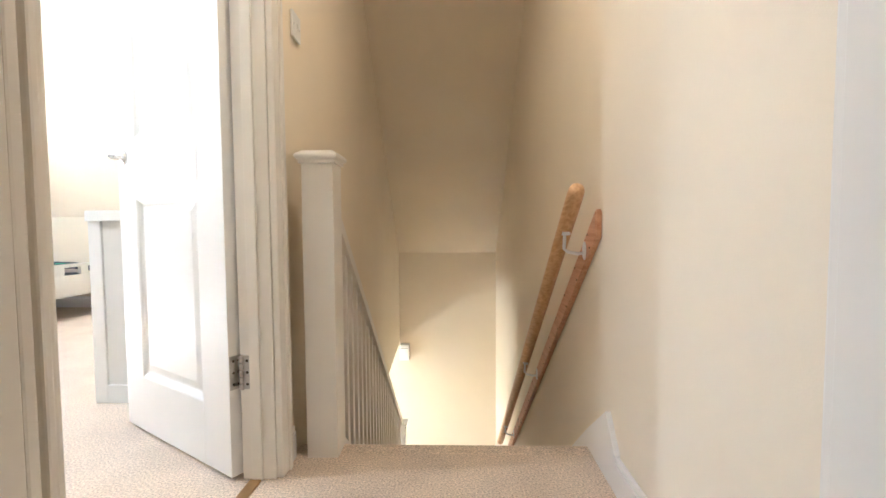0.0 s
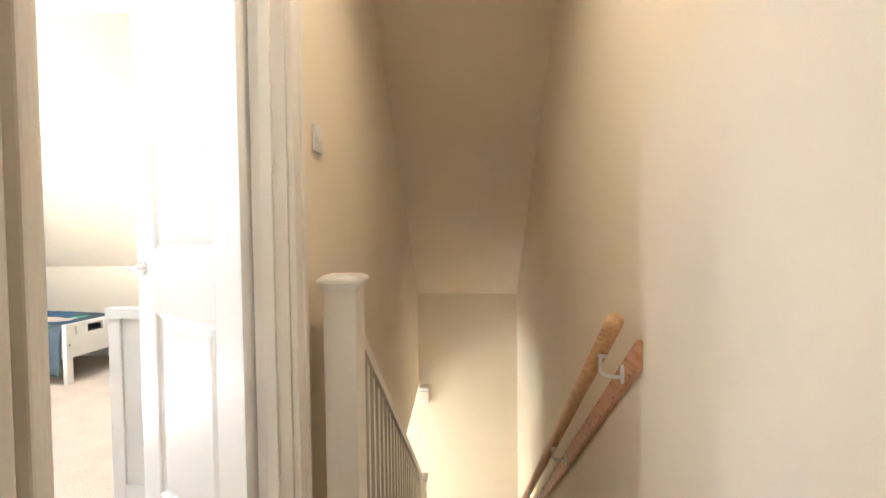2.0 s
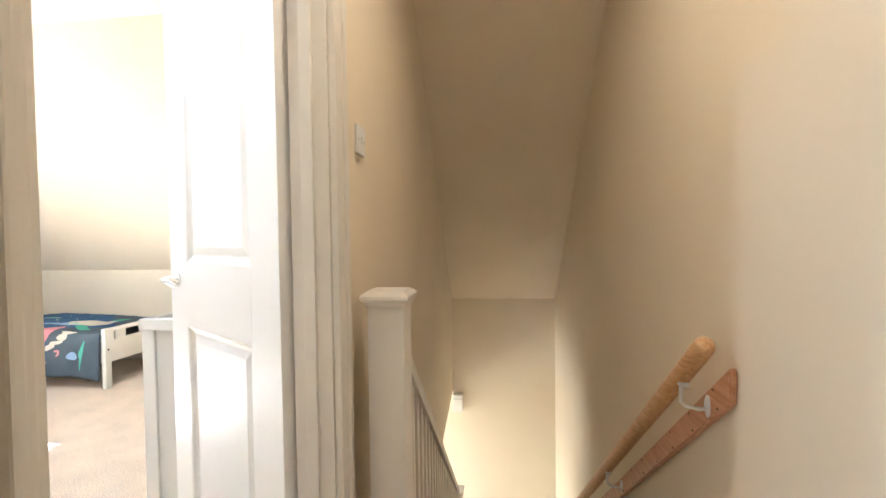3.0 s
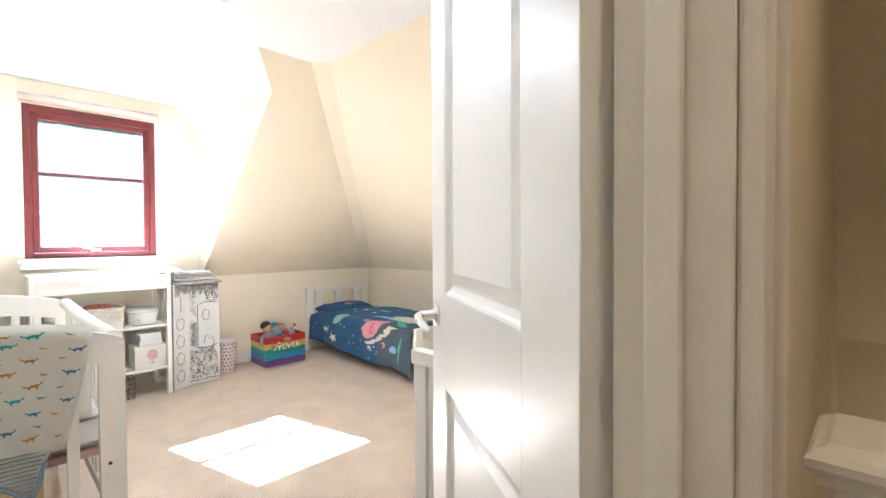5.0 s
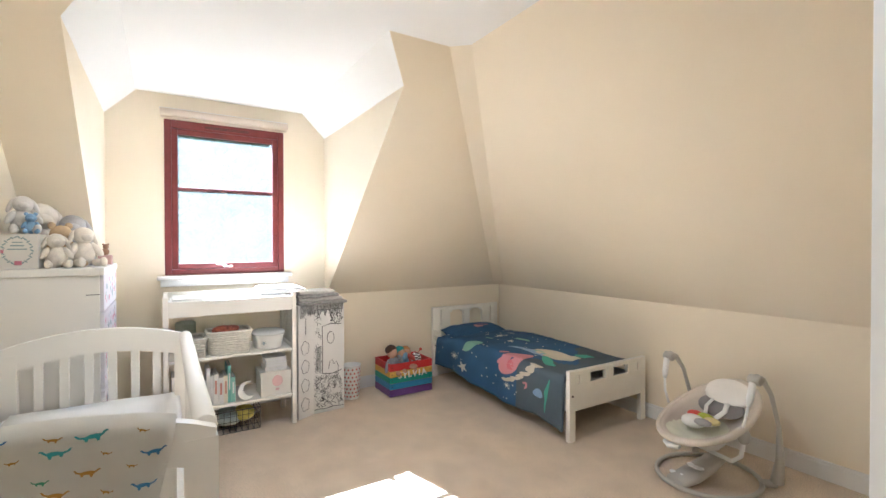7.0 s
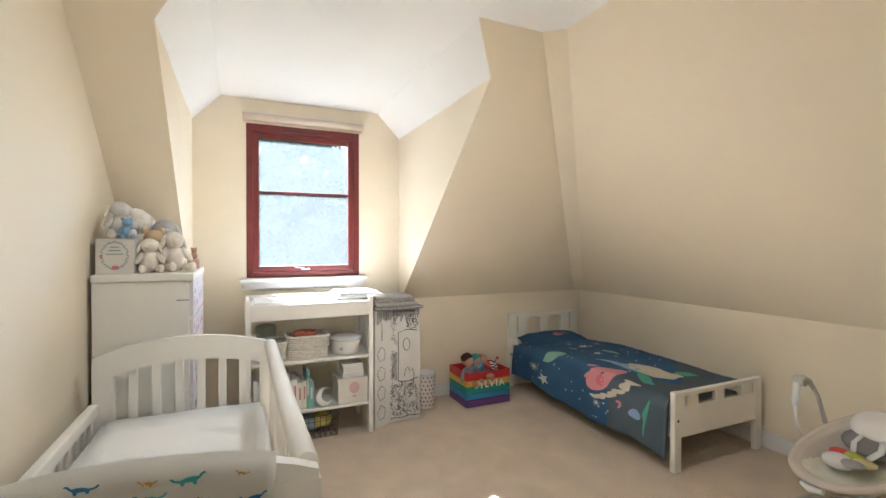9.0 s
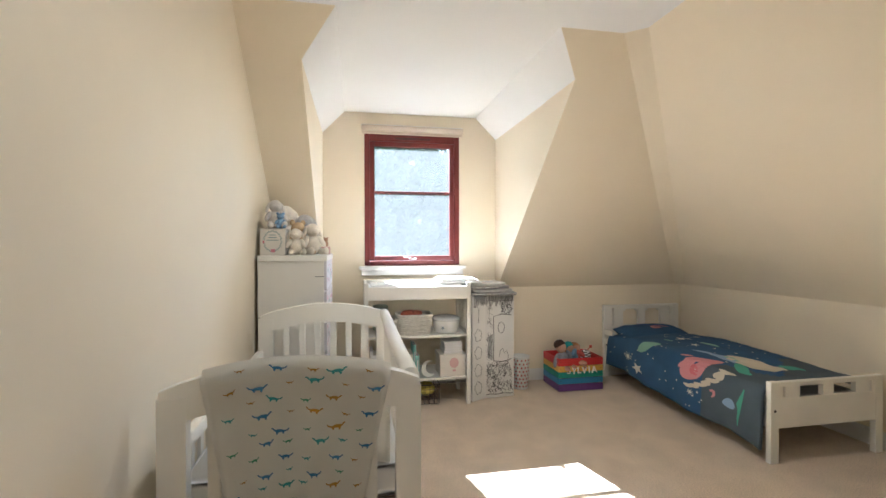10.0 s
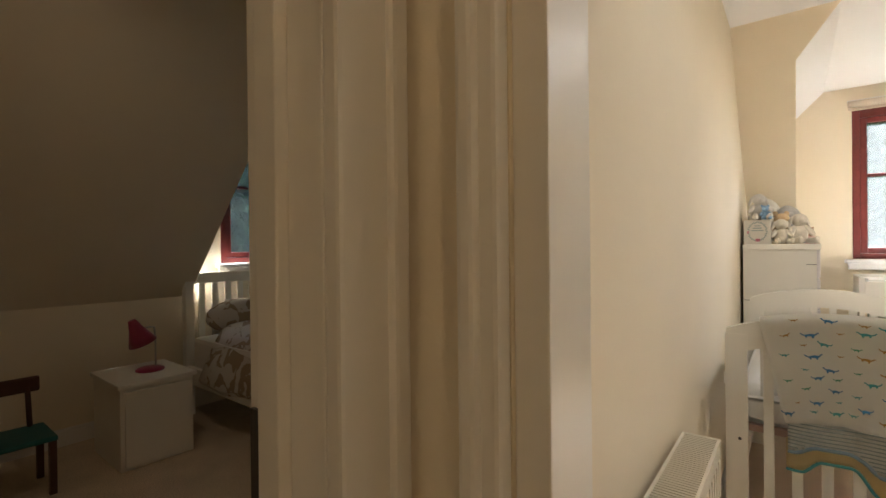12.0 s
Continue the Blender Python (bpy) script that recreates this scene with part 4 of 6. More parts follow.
def plush(label, at, h, color, turn=0.0, ears="round", muzzle=(0.8, 0.76, 0.7), lie=0.0):
    """A sitting soft toy, one plain mesh."""
    bm = bmesh.new()
    m = Matrix.Rotation(turn, 4, "Z") @ Matrix.Rotation(lie, 4, "Y")
    def b(p, s, t=None):
        blob(bm, (p[0] * h, p[1] * h, p[2] * h), (s[0] * h, s[1] * h, s[2] * h), t, 12, 0.006 * h)
    b((0, 0, 0.27), (0.20, 0.22, 0.28))
    b((0.03, 0, 0.66), (0.18, 0.19, 0.19))
    b((0.18, 0, 0.62), (0.10, 0.10, 0.08))
    for s in (-1, 1):
        b((0.26, s * 0.17, 0.08), (0.22, 0.085, 0.085))
        b((0.44, s * 0.20, 0.10), (0.07, 0.075, 0.10))
        b((0.10, s * 0.22, 0.36), (0.08, 0.075, 0.19), Matrix.Rotation(s * 0.5, 4, "X") @ Matrix.Rotation(-0.5, 4, "Y"))
        if ears == "round":
            b((0.0, s * 0.15, 0.83), (0.05, 0.075, 0.075))
        elif ears == "long":
            b((-0.02, s * 0.10, 1.0), (0.04, 0.055, 0.22), Matrix.Rotation(-s * 0.35, 4, "X"))
        elif ears == "flop":
            b((0.0, s * 0.21, 0.62), (0.06, 0.05, 0.17), Matrix.Rotation(s * 0.35, 4, "X"))
    bmesh.ops.transform(bm, matrix=m, verts=bm.verts)
    low = min(v.co.z for v in bm.verts)
    bmesh.ops.translate(bm, vec=(0, 0, -low), verts=bm.verts)
    fur = material("plush " + label.split()[0], color, 0.95, vary=0.1, scale=30, grain=0.12, grain_scale=420, bump=0.6, bump_scale=350, spec=0.1)
    ob = solid("soft_toy", bm, fur, label, "soft toy", group="soft toys on the chest")
    ob.matrix_basis = Matrix.Translation(at)
    return ob


plush("pale grey plush bear sitting on the keepsake box", (-3.80, 0.555, TZ + 0.156), 0.20, (0.76, 0.71, 0.65), 0.3, "flop")
plush("small blue plush bear sitting on the keepsake box", (-3.75, 0.592, TZ + 0.156), 0.105, (0.30, 0.45, 0.62), 0.2)
plush("cream plush rabbit with floppy ears behind the keepsake box", (-3.99, 0.58, TZ), 0.36, (0.88, 0.82, 0.72), 0.4, "flop")
plush("grey plush rabbit leaning behind the other toys", (-4.02, 0.70, TZ), 0.30, (0.56, 0.54, 0.52), 0.2, "flop")
plush("tan plush bear squeezed between the toys", (-3.90, 0.67, TZ), 0.235, (0.68, 0.50, 0.30), 0.6)
plush("white plush lamb sitting at the chest's edge", (-3.78, 0.672, TZ), 0.185, (0.88, 0.80, 0.67), 0.25, "flop")
plush("cream plush bear sitting on the chest", (-3.86, 0.76, TZ), 0.225, (0.88, 0.80, 0.68), 0.5, "flop")
mb = thing("music_box", "tiny pink music box with a bear figurine", "music box", (-4.12, 0.82, TZ))
PINK = material("pink lacquer", (0.66, 0.42, 0.36), 0.5)
bm = boxes((-4.15, -4.085, 0.795, 0.855, TZ, TZ + 0.05), bevel=0.004)
part("base", bm, PINK, mb)
bm = bmesh.new()
blob(bm, (-4.117, 0.825, TZ + 0.068), (0.016, 0.018, 0.02))
blob(bm, (-4.114, 0.827, TZ + 0.096), (0.013, 0.014, 0.014))
blob(bm, (-4.117, 0.816, TZ + 0.109), (0.005, 0.005, 0.005), None, 8)
blob(bm, (-4.117, 0.838, TZ + 0.109), (0.005, 0.005, 0.005), None, 8)
part("figurine", bm, material("figurine brown", (0.45, 0.25, 0.14), 0.6), mb)

# changing table
CX0, CX1, CY0, CY1 = -4.80, -4.39, 1.085, 1.905
ct = thing("changing_table", "white wooden changing table with two open shelves", "changing table", (-4.6, 1.5, 0))
for y0, y1 in ((CY0, CY0 + 0.03), (CY1 - 0.03, CY1)):
    for x0, x1 in ((CX0, CX0 + 0.045), (CX1 - 0.045, CX1)):
        bm = boxes((x0, x1, y0, y1, 0, 0.955), bevel=0.003)
        part("leg", bm, WHITE, ct)
    for z0, z1 in ((0.19, 0.235), (0.52, 0.565), (0.82, 0.95)):
        bm = boxes((CX0 + 0.045, CX1 - 0.045, y0 + 0.004, y1 - 0.004, z0, z1), bevel=0.002)
        part("side_rail", bm, WHITE, ct)
    for k in range(6):
        x = CX0 + 0.075 + 0.052 * k
        bm = boxes((x, x + 0.022, y0 + 0.009, y1 - 0.009, 0.565, 0.82), bevel=0.002)
        part("side_slat", bm, WHITE, ct)
for z in (0.20, 0.53):
    bm = boxes((CX0 + 0.005, CX1 - 0.004, CY0 + 0.031, CY1 - 0.031, z, z + 0.018), bevel=0.002)
    part("shelf", bm, WHITE, ct)
bm = boxes((CX1 - 0.022, CX1, CY0 + 0.03, CY1 - 0.03, 0.825, 0.925), bevel=0.003)
part("front_apron", bm, WHITE, ct)
bm = boxes((CX0, CX0 + 0.02, CY0 + 0.03, CY1 - 0.03, 0.825, 0.955), bevel=0.003)
part("back_apron", bm, WHITE, ct)
bm = boxes((CX0 + 0.02, CX1 - 0.022, CY0 + 0.03, CY1 - 0.03, 0.885, 0.90))
part("top", bm, WHITE, ct)
pad = thing("changing_mat", "white padded changing mat on the changing table", "changing mat", (-4.6, 1.45, 0.9))
bm = boxes((CX0 + 0.03, CX1 - 0.03, CY0 + 0.04, CY1 - 0.05, 0.901, 0.935))
bmesh.ops.bevel(bm, geom=bm.edges[:], offset=0.015, segments=3, affect="EDGES")
part("cover", bm, SHEET, pad)
fold = thing("folded_towel", "white folded towel on the end of the changing table", "towel", (-4.6, 1.8, 0.936))
for k in range(3):
    bm = bmesh.new()
    box(bm, CX0 + 0.05, CX1 - 0.05 - 0.01 * k, 1.66 + 0.015 * k, CY1 + 0.10 - 0.02 * k, 0.94 + 0.013 * k, 0.952 + 0.013 * k, 0.005, segs=3)
    part("fold", bm, SHEET, fold)

WICKER = material("white wicker", (0.78, 0.73, 0.64), 0.7, vary=0.12, scale=40)


def basket(at, w, d, h, label):
    """Woven tapered basket; at is the middle of its base; d runs along x."""
    ob = thing("wicker_basket", label, "basket", at, group="wicker baskets on the shelf")
    bm = bmesh.new()
    n = max(5, int(h / 0.016))
    for k in range(n):
        f = k / (n - 1)
        a, b = w / 2 * (0.9 + 0.1 * f), d / 2 * (0.9 + 0.1 * f)
        z = at[2] + 0.008 + f * (h - 0.02)
        pts = []
        m = 40
        for j in range(m):
            t = 2 * math.pi * j / m
            c, s = math.cos(t), math.sin(t)
            e = 0.35
            px, py = b * abs(c) ** e * (1 if c > 0 else -1), a * abs(s) ** e * (1 if s > 0 else -1)
            wob = 0.004 * (1 if (j + k) % 2 else -1)
            l = math.hypot(px, py)
            pts.append((at[0] + px * (1 + wob / l), at[1] + py * (1 + wob / l), z))
        tube(bm, pts, 0.0075 if k < n - 1 else 0.011, 6, True)
    part("weave", bm, WICKER, ob)
    bm = boxes((at[0] - d * 0.42, at[0] + d * 0.42, at[1] - w * 0.42, at[1] + w * 0.42, at[2] + 0.001, at[2] + h * 0.8))
    part("lining", bm, material("basket lining", (0.62, 0.56, 0.5), 0.9), ob)
    return ob


Z1, Z2 = 0.549, 0.219
basket((-4.52, 1.472, Z1), 0.27, 0.22, 0.16, "white wicker basket with red patterned cloth in it")
basket((-4.52, 1.255, Z1), 0.15, 0.22, 0.13, "small white wicker basket on the shelf")
cl = solid("folded_cloth", blob(blob(bmesh.new(), (-4.51, 1.44, Z1 + 0.155), (0.07, 0.075, 0.028), None, 16, 0.006), (-4.53, 1.50, Z1 + 0.155), (0.06, 0.045, 0.022), None, 16, 0.006), material("red patterned cotton", (0.50, 0.14, 0.08), 0.9, vary=0.5, scale=60), "red patterned cloth lying in the wicker basket", "cloth")
roll = thing("blanket_roll", "pale green rolled blanket at the back of the shelf", "blanket", (-4.68, 1.22, Z1))
bm = bmesh.new()
lathe(bm, [(0.02, 0), (0.06, 0.004), (0.064, 0.02), (0.064, 0.19), (0.058, 0.20), (0.045, 0.196), (0.042, 0.205), (0.01, 0.2)], (-4.70, 1.22, Z1), 20)
part("roll", bm, material("pale green fleece", (0.50, 0.56, 0.46), 0.95, bump=0.5, bump_scale=200), roll)
tub = thing("plastic_tub", "white oval plastic tub with a clear lid and grey star", "storage tub", (-4.52, 1.735, Z1))
bm = bmesh.new()
lathe(bm, [(0.085, 0), (0.095, 0.004), (0.107, 0.09), (0.110, 0.10)], m=Matrix.Translation((-4.53, 1.735, Z1)) @ Matrix.Diagonal((1.15, 1, 1, 1)), seg=32)
part("bowl", bm, PLASTIC, tub)
bm = bmesh.new()
lathe(bm, [(0.114, 0.098), (0.115, 0.108), (0.104, 0.120), (0.06, 0.124), (0.01, 0.124)], m=Matrix.Translation((-4.53, 1.735, Z1)) @ Matrix.Diagonal((1.15, 1, 1, 1)), seg=32)
part("lid", bm, material("grey-white lid", (0.70, 0.70, 0.68), 0.25), tub, "translucent pale lid")
bm = bmesh.new()
bm.faces.new([bm.verts.new((-4.4065 - 0.012 * abs(q), 1.685 + r * math.cos(a), Z1 + 0.05 + r * math.sin(a))) for q, r, a in ((0.0, 0.018 if j % 2 else 0.008, math.pi * j / 5 + 0.3) for j in range(10))])
part("star", bm, STRIPE, tub)

# books, moon and box on the lower shelf
rngb = random.Random(11)
y = 1.13
BOOKC = [(0.72, 0.70, 0.66), (0.60, 0.57, 0.52), (0.74, 0.72, 0.70), (0.50, 0.20, 0.16), (0.16, 0.40, 0.34), (0.70, 0.66, 0.60), (0.20, 0.22, 0.26), (0.72, 0.66, 0.52), (0.24, 0.46, 0.40)]
BOOKM = [material("book cover", c, 0.5) for c in BOOKC]
PAPER = material("paper edges", (0.72, 0.68, 0.60), 0.9, grain=0.15, grain_scale=600)
while y < 1.505:
    t, h, d = rngb.uniform(0.012, 0.032), rngb.uniform(0.17, 0.255), rngb.uniform(0.15, 0.2)
    k = rngb.choice((0, 2, 0, 5, 2, 7, 0, 2, 5, 3)) if y < 1.44 else rngb.choice((4, 8, 0))
    bk = thing("book", "upright picture book with a pale cover on the shelf" if k in (0, 1, 2, 5, 7) else "upright picture book with a coloured spine on the shelf", "book", (-4.5, y, Z2), group="books on the lower shelf")
    x1 = -4.42 - rngb.uniform(0, 0.02)
    bm = boxes((x1 - 0.004, x1, y, y + t, Z2, Z2 + h), (x1 - d, x1 - 0.004, y, y + 0.0025, Z2, Z2 + h), (x1 - d, x1 - 0.004, y + t - 0.0025, y + t, Z2, Z2 + h), bevel=0.001)
    cov = part("cover", bm, BOOKM[k], bk)
    bm = boxes((x1 - d + 0.005, x1 - 0.004, y + 0.003, y + t - 0.003, Z2 + 0.004, Z2 + h - 0.004))
    part("pages", bm, PAPER, bk)
    if t > 0.018:
        bm = boxes((x1, x1 + 0.0006, y + t * 0.3, y + t * 0.7, Z2 + h * 0.35, Z2 + h * 0.8))
        part("spine_title", bm, BOOKM[(3, 6, 0, 0, 0, 6, 0, 3, 0)[k]], cov)
    y += t + 0.0015
moon = thing("moon_ornament", "white wooden crescent moon with a painted face", "ornament", (-4.42, 1.575, Z2))
bm = bmesh.new()
pts = [(0.062 * math.cos(a), 0.062 * math.sin(a)) for a in (radians(60 + 10 * k) for k in range(25))]
pts2 = [(0.026 + 0.05 * math.cos(a), 0.012 + 0.05 * math.sin(a)) for a in (radians(-58 - 12 * k + 360) for k in range(0, 19))]
prism(bm, [(-4.43, 1.575 + 0.9 * p[0], Z2 + 0.064 + p[1]) for p in pts + pts2], (0.014, 0, 0))
part("crescent", bm, WHITE, moon)
bm = bmesh.new()
tube(bm, [(-4.4155, 1.548, Z2 + 0.072), (-4.4155, 1.553, Z2 + 0.069), (-4.4155, 1.558, Z2 + 0.071)], 0.0012, 6)
part("painted_eye", bm, DARK, moon)
bx = thing("gift_box", "white cardboard box printed with a pink hot-air balloon", "box", (-4.52, 1.765, Z2))
bm = boxes((-4.62, -4.412, 1.665, 1.868, Z2, Z2 + 0.165), bevel=0.003)
part("box", bm, CARD, bx)
bm = boxes((-4.624, -4.408, 1.661, 1.872, Z2 + 0.14, Z2 + 0.172), bevel=0.003)
part("lid", bm, CARD, bx)
bm = bmesh.new()
bm.faces.new([bm.verts.new((-4.4073, 1.775 + 0.036 * math.cos(a), Z2 + 0.105 + 0.04 * math.sin(a))) for a in (2 * math.pi * j / 20 for j in range(20))])
bm.faces.new([bm.verts.new(p) for p in ((-4.4073, 1.763, Z2 + 0.038), (-4.4073, 1.787, Z2 + 0.038), (-4.4073, 1.787, Z2 + 0.054), (-4.4073, 1.763, Z2 + 0.054))])
part("printed_balloon", bm, material("pale pink print", (0.66, 0.42, 0.40), 0.8), bx)
for k in range(9):
    z = Z2 + 0.173 + k * 0.0105
    bm = boxes((-4.60, -4.425 + rngb.uniform(-0.008, 0.004), 1.70 + rngb.uniform(-0.006, 0.006), 1.845 + rngb.uniform(-0.006, 0.006), z, z + 0.009), bevel=0.001)
    solid("notebook", bm, BOOKM[2 if k % 2 else 0], "thin pale notebook lying in a stack on the box", "notebook", group="stack of notebooks")

wb = thing("wire_basket", "black wire basket holding folded clothes under the table", "basket", (-4.55, 1.42, 0))
WIRE = material("black wire", (0.04, 0.045, 0.045), 0.45)
bm = bmesh.new()
for k in range(13):
    yy = 1.20 + 0.0383 * k
    tube(bm, [(-4.40, yy, 0.165), (-4.42, yy, 0.012), (-4.68, yy, 0.012), (-4.70, yy, 0.165)], 0.002, 5)
for k in range(5):
    z = 0.012 + 0.038 * k
    o = 0.02 * (1 - k / 4)
    tube(bm, [(-4.40 - o, 1.20, z), (-4.40 - o, 1.66, z), (-4.70 + o, 1.66, z), (-4.70 + o, 1.20, z)], 0.002 if k < 4 else 0.004, 5, True)
part("frame", bm, WIRE, wb)
for k, (c, p, s) in enumerate((((0.62, 0.58, 0.5), (-4.55, 1.34, 0.08), (0.11, 0.11, 0.06)), ((0.10, 0.12, 0.15), (-4.54, 1.28, 0.11), (0.1, 0.07, 0.035)), ((0.62, 0.52, 0.12), (-4.53, 1.57, 0.10), (0.1, 0.07, 0.05)), ((0.45, 0.52, 0.5), (-4.55, 1.47, 0.085), (0.12, 0.1, 0.055)))):
    solid("folded_clothes", blob(bmesh.new(), p, s, None, 16, 0.012), material("cloth", c, 0.95, vary=0.1, scale=20, bump=0.3, bump_scale=120), ("cream", "navy", "mustard yellow", "pale green")[k] + " folded clothes lying in the wire basket", "clothes", group="clothes in the wire basket")

# ---- carton, throw, bin, crate ----
ct_card = thing("play_carton", "tall white play carton printed with black line drawings", "carton", (-4.53, 2.1, 0))
PRINTCARD = material("white printed card", (0.76, 0.74, 0.70), 0.65, vary=0.05, scale=4)
P0, P1, P2 = Vector((-4.425, 1.925, 0)), Vector((-4.488, 2.052, 0)), Vector((-4.505, 2.300, 0))
CH = 0.835
bm = bmesh.new()
prism(bm, [P0, P1, P2, (-4.64, 2.295, 0), (-4.64, 1.93, 0)], (0, 0, CH))
bmesh.ops.bevel(bm, geom=bm.edges[:], offset=0.002, segments=1, affect="EDGES")
part("box", bm, PRINTCARD, ct_card)
INK = material("black print", (0.05, 0.05, 0.05), 0.7)


def on_card(u, z):
    """u below 1: the narrow face; above 1: the wide face."""
    a, b, f = (P0, P1, u) if u <= 1 else (P1, P2, u - 1)
    d = (b - a)
    out = Vector((d.y, -d.x, 0)).normalized()
    p = a + d * f + out * 0.0014
    return Vector((p.x, p.y, z))


def ink(bm, pts, r=0.0022, closed=False):
    return tube(bm, pts, r, 4, closed)


for k in range(4):
    bm = bmesh.new()
    z0 = 0.10 + 0.14 * k
    ink(bm, [on_card(0.45 + 0.26 * (0.82 + 0.22 * abs(math.sin(2.5 * a + 0.4))) * math.cos(a), z0 + 0.050 * (0.82 + 0.22 * abs(math.sin(2.5 * a + 0.4))) * math.sin(a)) for a in (2 * math.pi * j / 40 for j in range(40))], 0.0016, closed=True)
    part("printed_cloud", bm, INK, ct_card)
bm = bmesh.new()
for k in range(7):
    z = 0.62 + 0.018 * k
    ink(bm, [on_card(0.45, z), on_card(0.52, z + 0.006), on_card(0.46, z + 0.012)], 0.0022)
part("printed_lettering", bm, INK, ct_card)
rngc = random.Random(7)
bm = bmesh.new()
for z in (0.03, 0.79):
    ink(bm, [on_card(1.03 + 0.94 * k / 6, z + 0.004 * math.sin(k * 2)) for k in range(7)])
ink(bm, [on_card(1.28, 0.30), on_card(1.29, 0.5), on_card(1.28, 0.66), on_card(1.55, 0.68), on_card(1.90, 0.67)], 0.0028)
ink(bm, [on_card(1.28, 0.30), on_card(1.6, 0.29), on_card(1.92, 0.31)], 0.0028)
ink(bm, [on_card(1.55 + 0.11 * math.cos(a), 0.57 + 0.045 * math.sin(a)) for a in (2 * math.pi * j / 20 for j in range(20))], closed=True)
ink(bm, [on_card(1.74 + 0.15 * (1 + 0.25 * math.cos(7 * a)) * math.cos(a), 0.72 + 0.035 * (1 + 0.2 * math.cos(7 * a)) * math.sin(a)) for a in (2 * math.pi * j / 40 for j in range(40))], closed=True)
for k in range(16):
    u, z = rngc.uniform(1.55, 1.93), rngc.uniform(0.69, 0.79)
    ink(bm, [on_card(min(u + 0.03 * math.sin(j * 1.3 + k), 1.96), z + 0.008 * j) for j in range(5)])
for k in range(110):
    u, z = rngc.uniform(1.06, 1.92), rngc.uniform(0.05, 0.29)
    w, h, ph = rngc.uniform(0.03, 0.09), rngc.uniform(0.02, 0.06), rngc.uniform(0, 6)
    ink(bm, [on_card(min(max(u + w * math.sin(ph + 1.1 * j) * (1 - j / 9), 1.02), 1.97), min(max(z + h * (j / 8 - 0.5), 0.035), 0.29)) for j in range(8)], rngc.uniform(0.0009, 0.0020))
for k in range(34):
    u, z = rngc.uniform(1.06, 1.22), rngc.uniform(0.3, 0.75)
    ink(bm, [on_card(min(max(u + rngc.uniform(-0.07, 0.07), 1.02), 1.26), z + 0.012 * j) for j in range(5)], 0.0012)
ink(bm, [on_card(1.48, 0.33), on_card(1.52, 0.38), on_card(1.60, 0.40), on_card(1.66, 0.36), on_card(1.74, 0.38), on_card(1.80, 0.34), on_card(1.78, 0.28), on_card(1.68, 0.26)], 0.002)
tagged(part("printed_drawing", bm, INK, ct_card), kind="stuff")
bm = bmesh.new()
bm.faces.new([bm.verts.new(on_card(u, z) + Vector((-0.0006, 0, 0))) for u, z in ((1.08, 0.33), (1.24, 0.30), (1.26, 0.52), (1.10, 0.50))])
part("printed_tint", bm, material("grey wash print", (0.45, 0.44, 0.42), 0.7), ct_card)

throw = thing("folded_throw", "grey striped folded throw with a fringe on the carton", "throw", (-4.53, 2.1, CH))
GREYW = material("grey woven wool", (0.36, 0.35, 0.335), 0.95, vary=0.25, scale=60, bump=0.5, bump_scale=260, spec=0.1)
for k in range(4):
    bm = bmesh.new()
    z = CH + 0.002 + k * 0.027
    box(bm, -4.64, -4.44 - 0.012 * (k % 2), 1.925 + 0.012 * (k % 2), 2.302 - 0.030 * k, z, z + 0.026, 0.012, segs=3)
    bmesh.ops.subdivide_edges(bm, edges=[e for e in bm.edges if e.calc_length() > 0.1], cuts=9, use_grid_fill=True)
    for v in bm.verts:
        v.co += Vector((0.009, 0.008, 0.009)) * noise.noise(v.co * 16)
    for f in bm.faces:
        f.smooth = True
    part("fold", bm, (GREYW, material("pale grey wool", (0.55, 0.53, 0.50), 0.95, vary=0.15, scale=60, bump=0.5, bump_scale=260))[k % 2], throw)
bm = bmesh.new()
for k in range(46):
    f = k / 45
    u = 0.15 + 1.8 * f
    p = on_card(u, CH + 0.006) + Vector((0.006, 0, 0))
    l = rngc.uniform(0.055, 0.10)
    tube(bm, [p, p + Vector((0.004, rngc.uniform(-0.004, 0.004), -l * 0.5)), p + Vector((0.002, rngc.uniform(-0.008, 0.008), -l))], 0.0028, 5)
tagged(part("fringe", bm, GREYW, throw), kind="stuff")

bin_ob = thing("waste_bin", "white round waste bin with red dots standing by the carton", "waste bin", (-4.70, 2.43, 0))
bm = bmesh.new()
lathe(bm, [(0.062, 0), (0.064, 0.004), (0.078, 0.275), (0.081, 0.28), (0.076, 0.279), (0.062, 0.02)], (-4.70, 2.43, 0), 32)
part("body", bm, PLASTIC, bin_ob)
bm = bmesh.new()
for r in range(8):
    for q in range(14):
        a = 2 * math.pi * (q + 0.5 * (r % 2)) / 14
        z = 0.028 + 0.032 * r
        rad_ = 0.0648 + 0.0142 * z / 0.275
        bm.faces.new([bm.verts.new((-4.70 + rad_ * math.cos(a + 0.008 * math.cos(b) / rad_), 2.43 + rad_ * math.sin(a + 0.008 * math.cos(b) / rad_), z + 0.008 * math.sin(b))) for b in (2 * math.pi * j / 8 for j in range(8))])
tagged(part("dots", bm, material("red dots", (0.62, 0.16, 0.14), 0.5), bin_ob), kind="stuff")

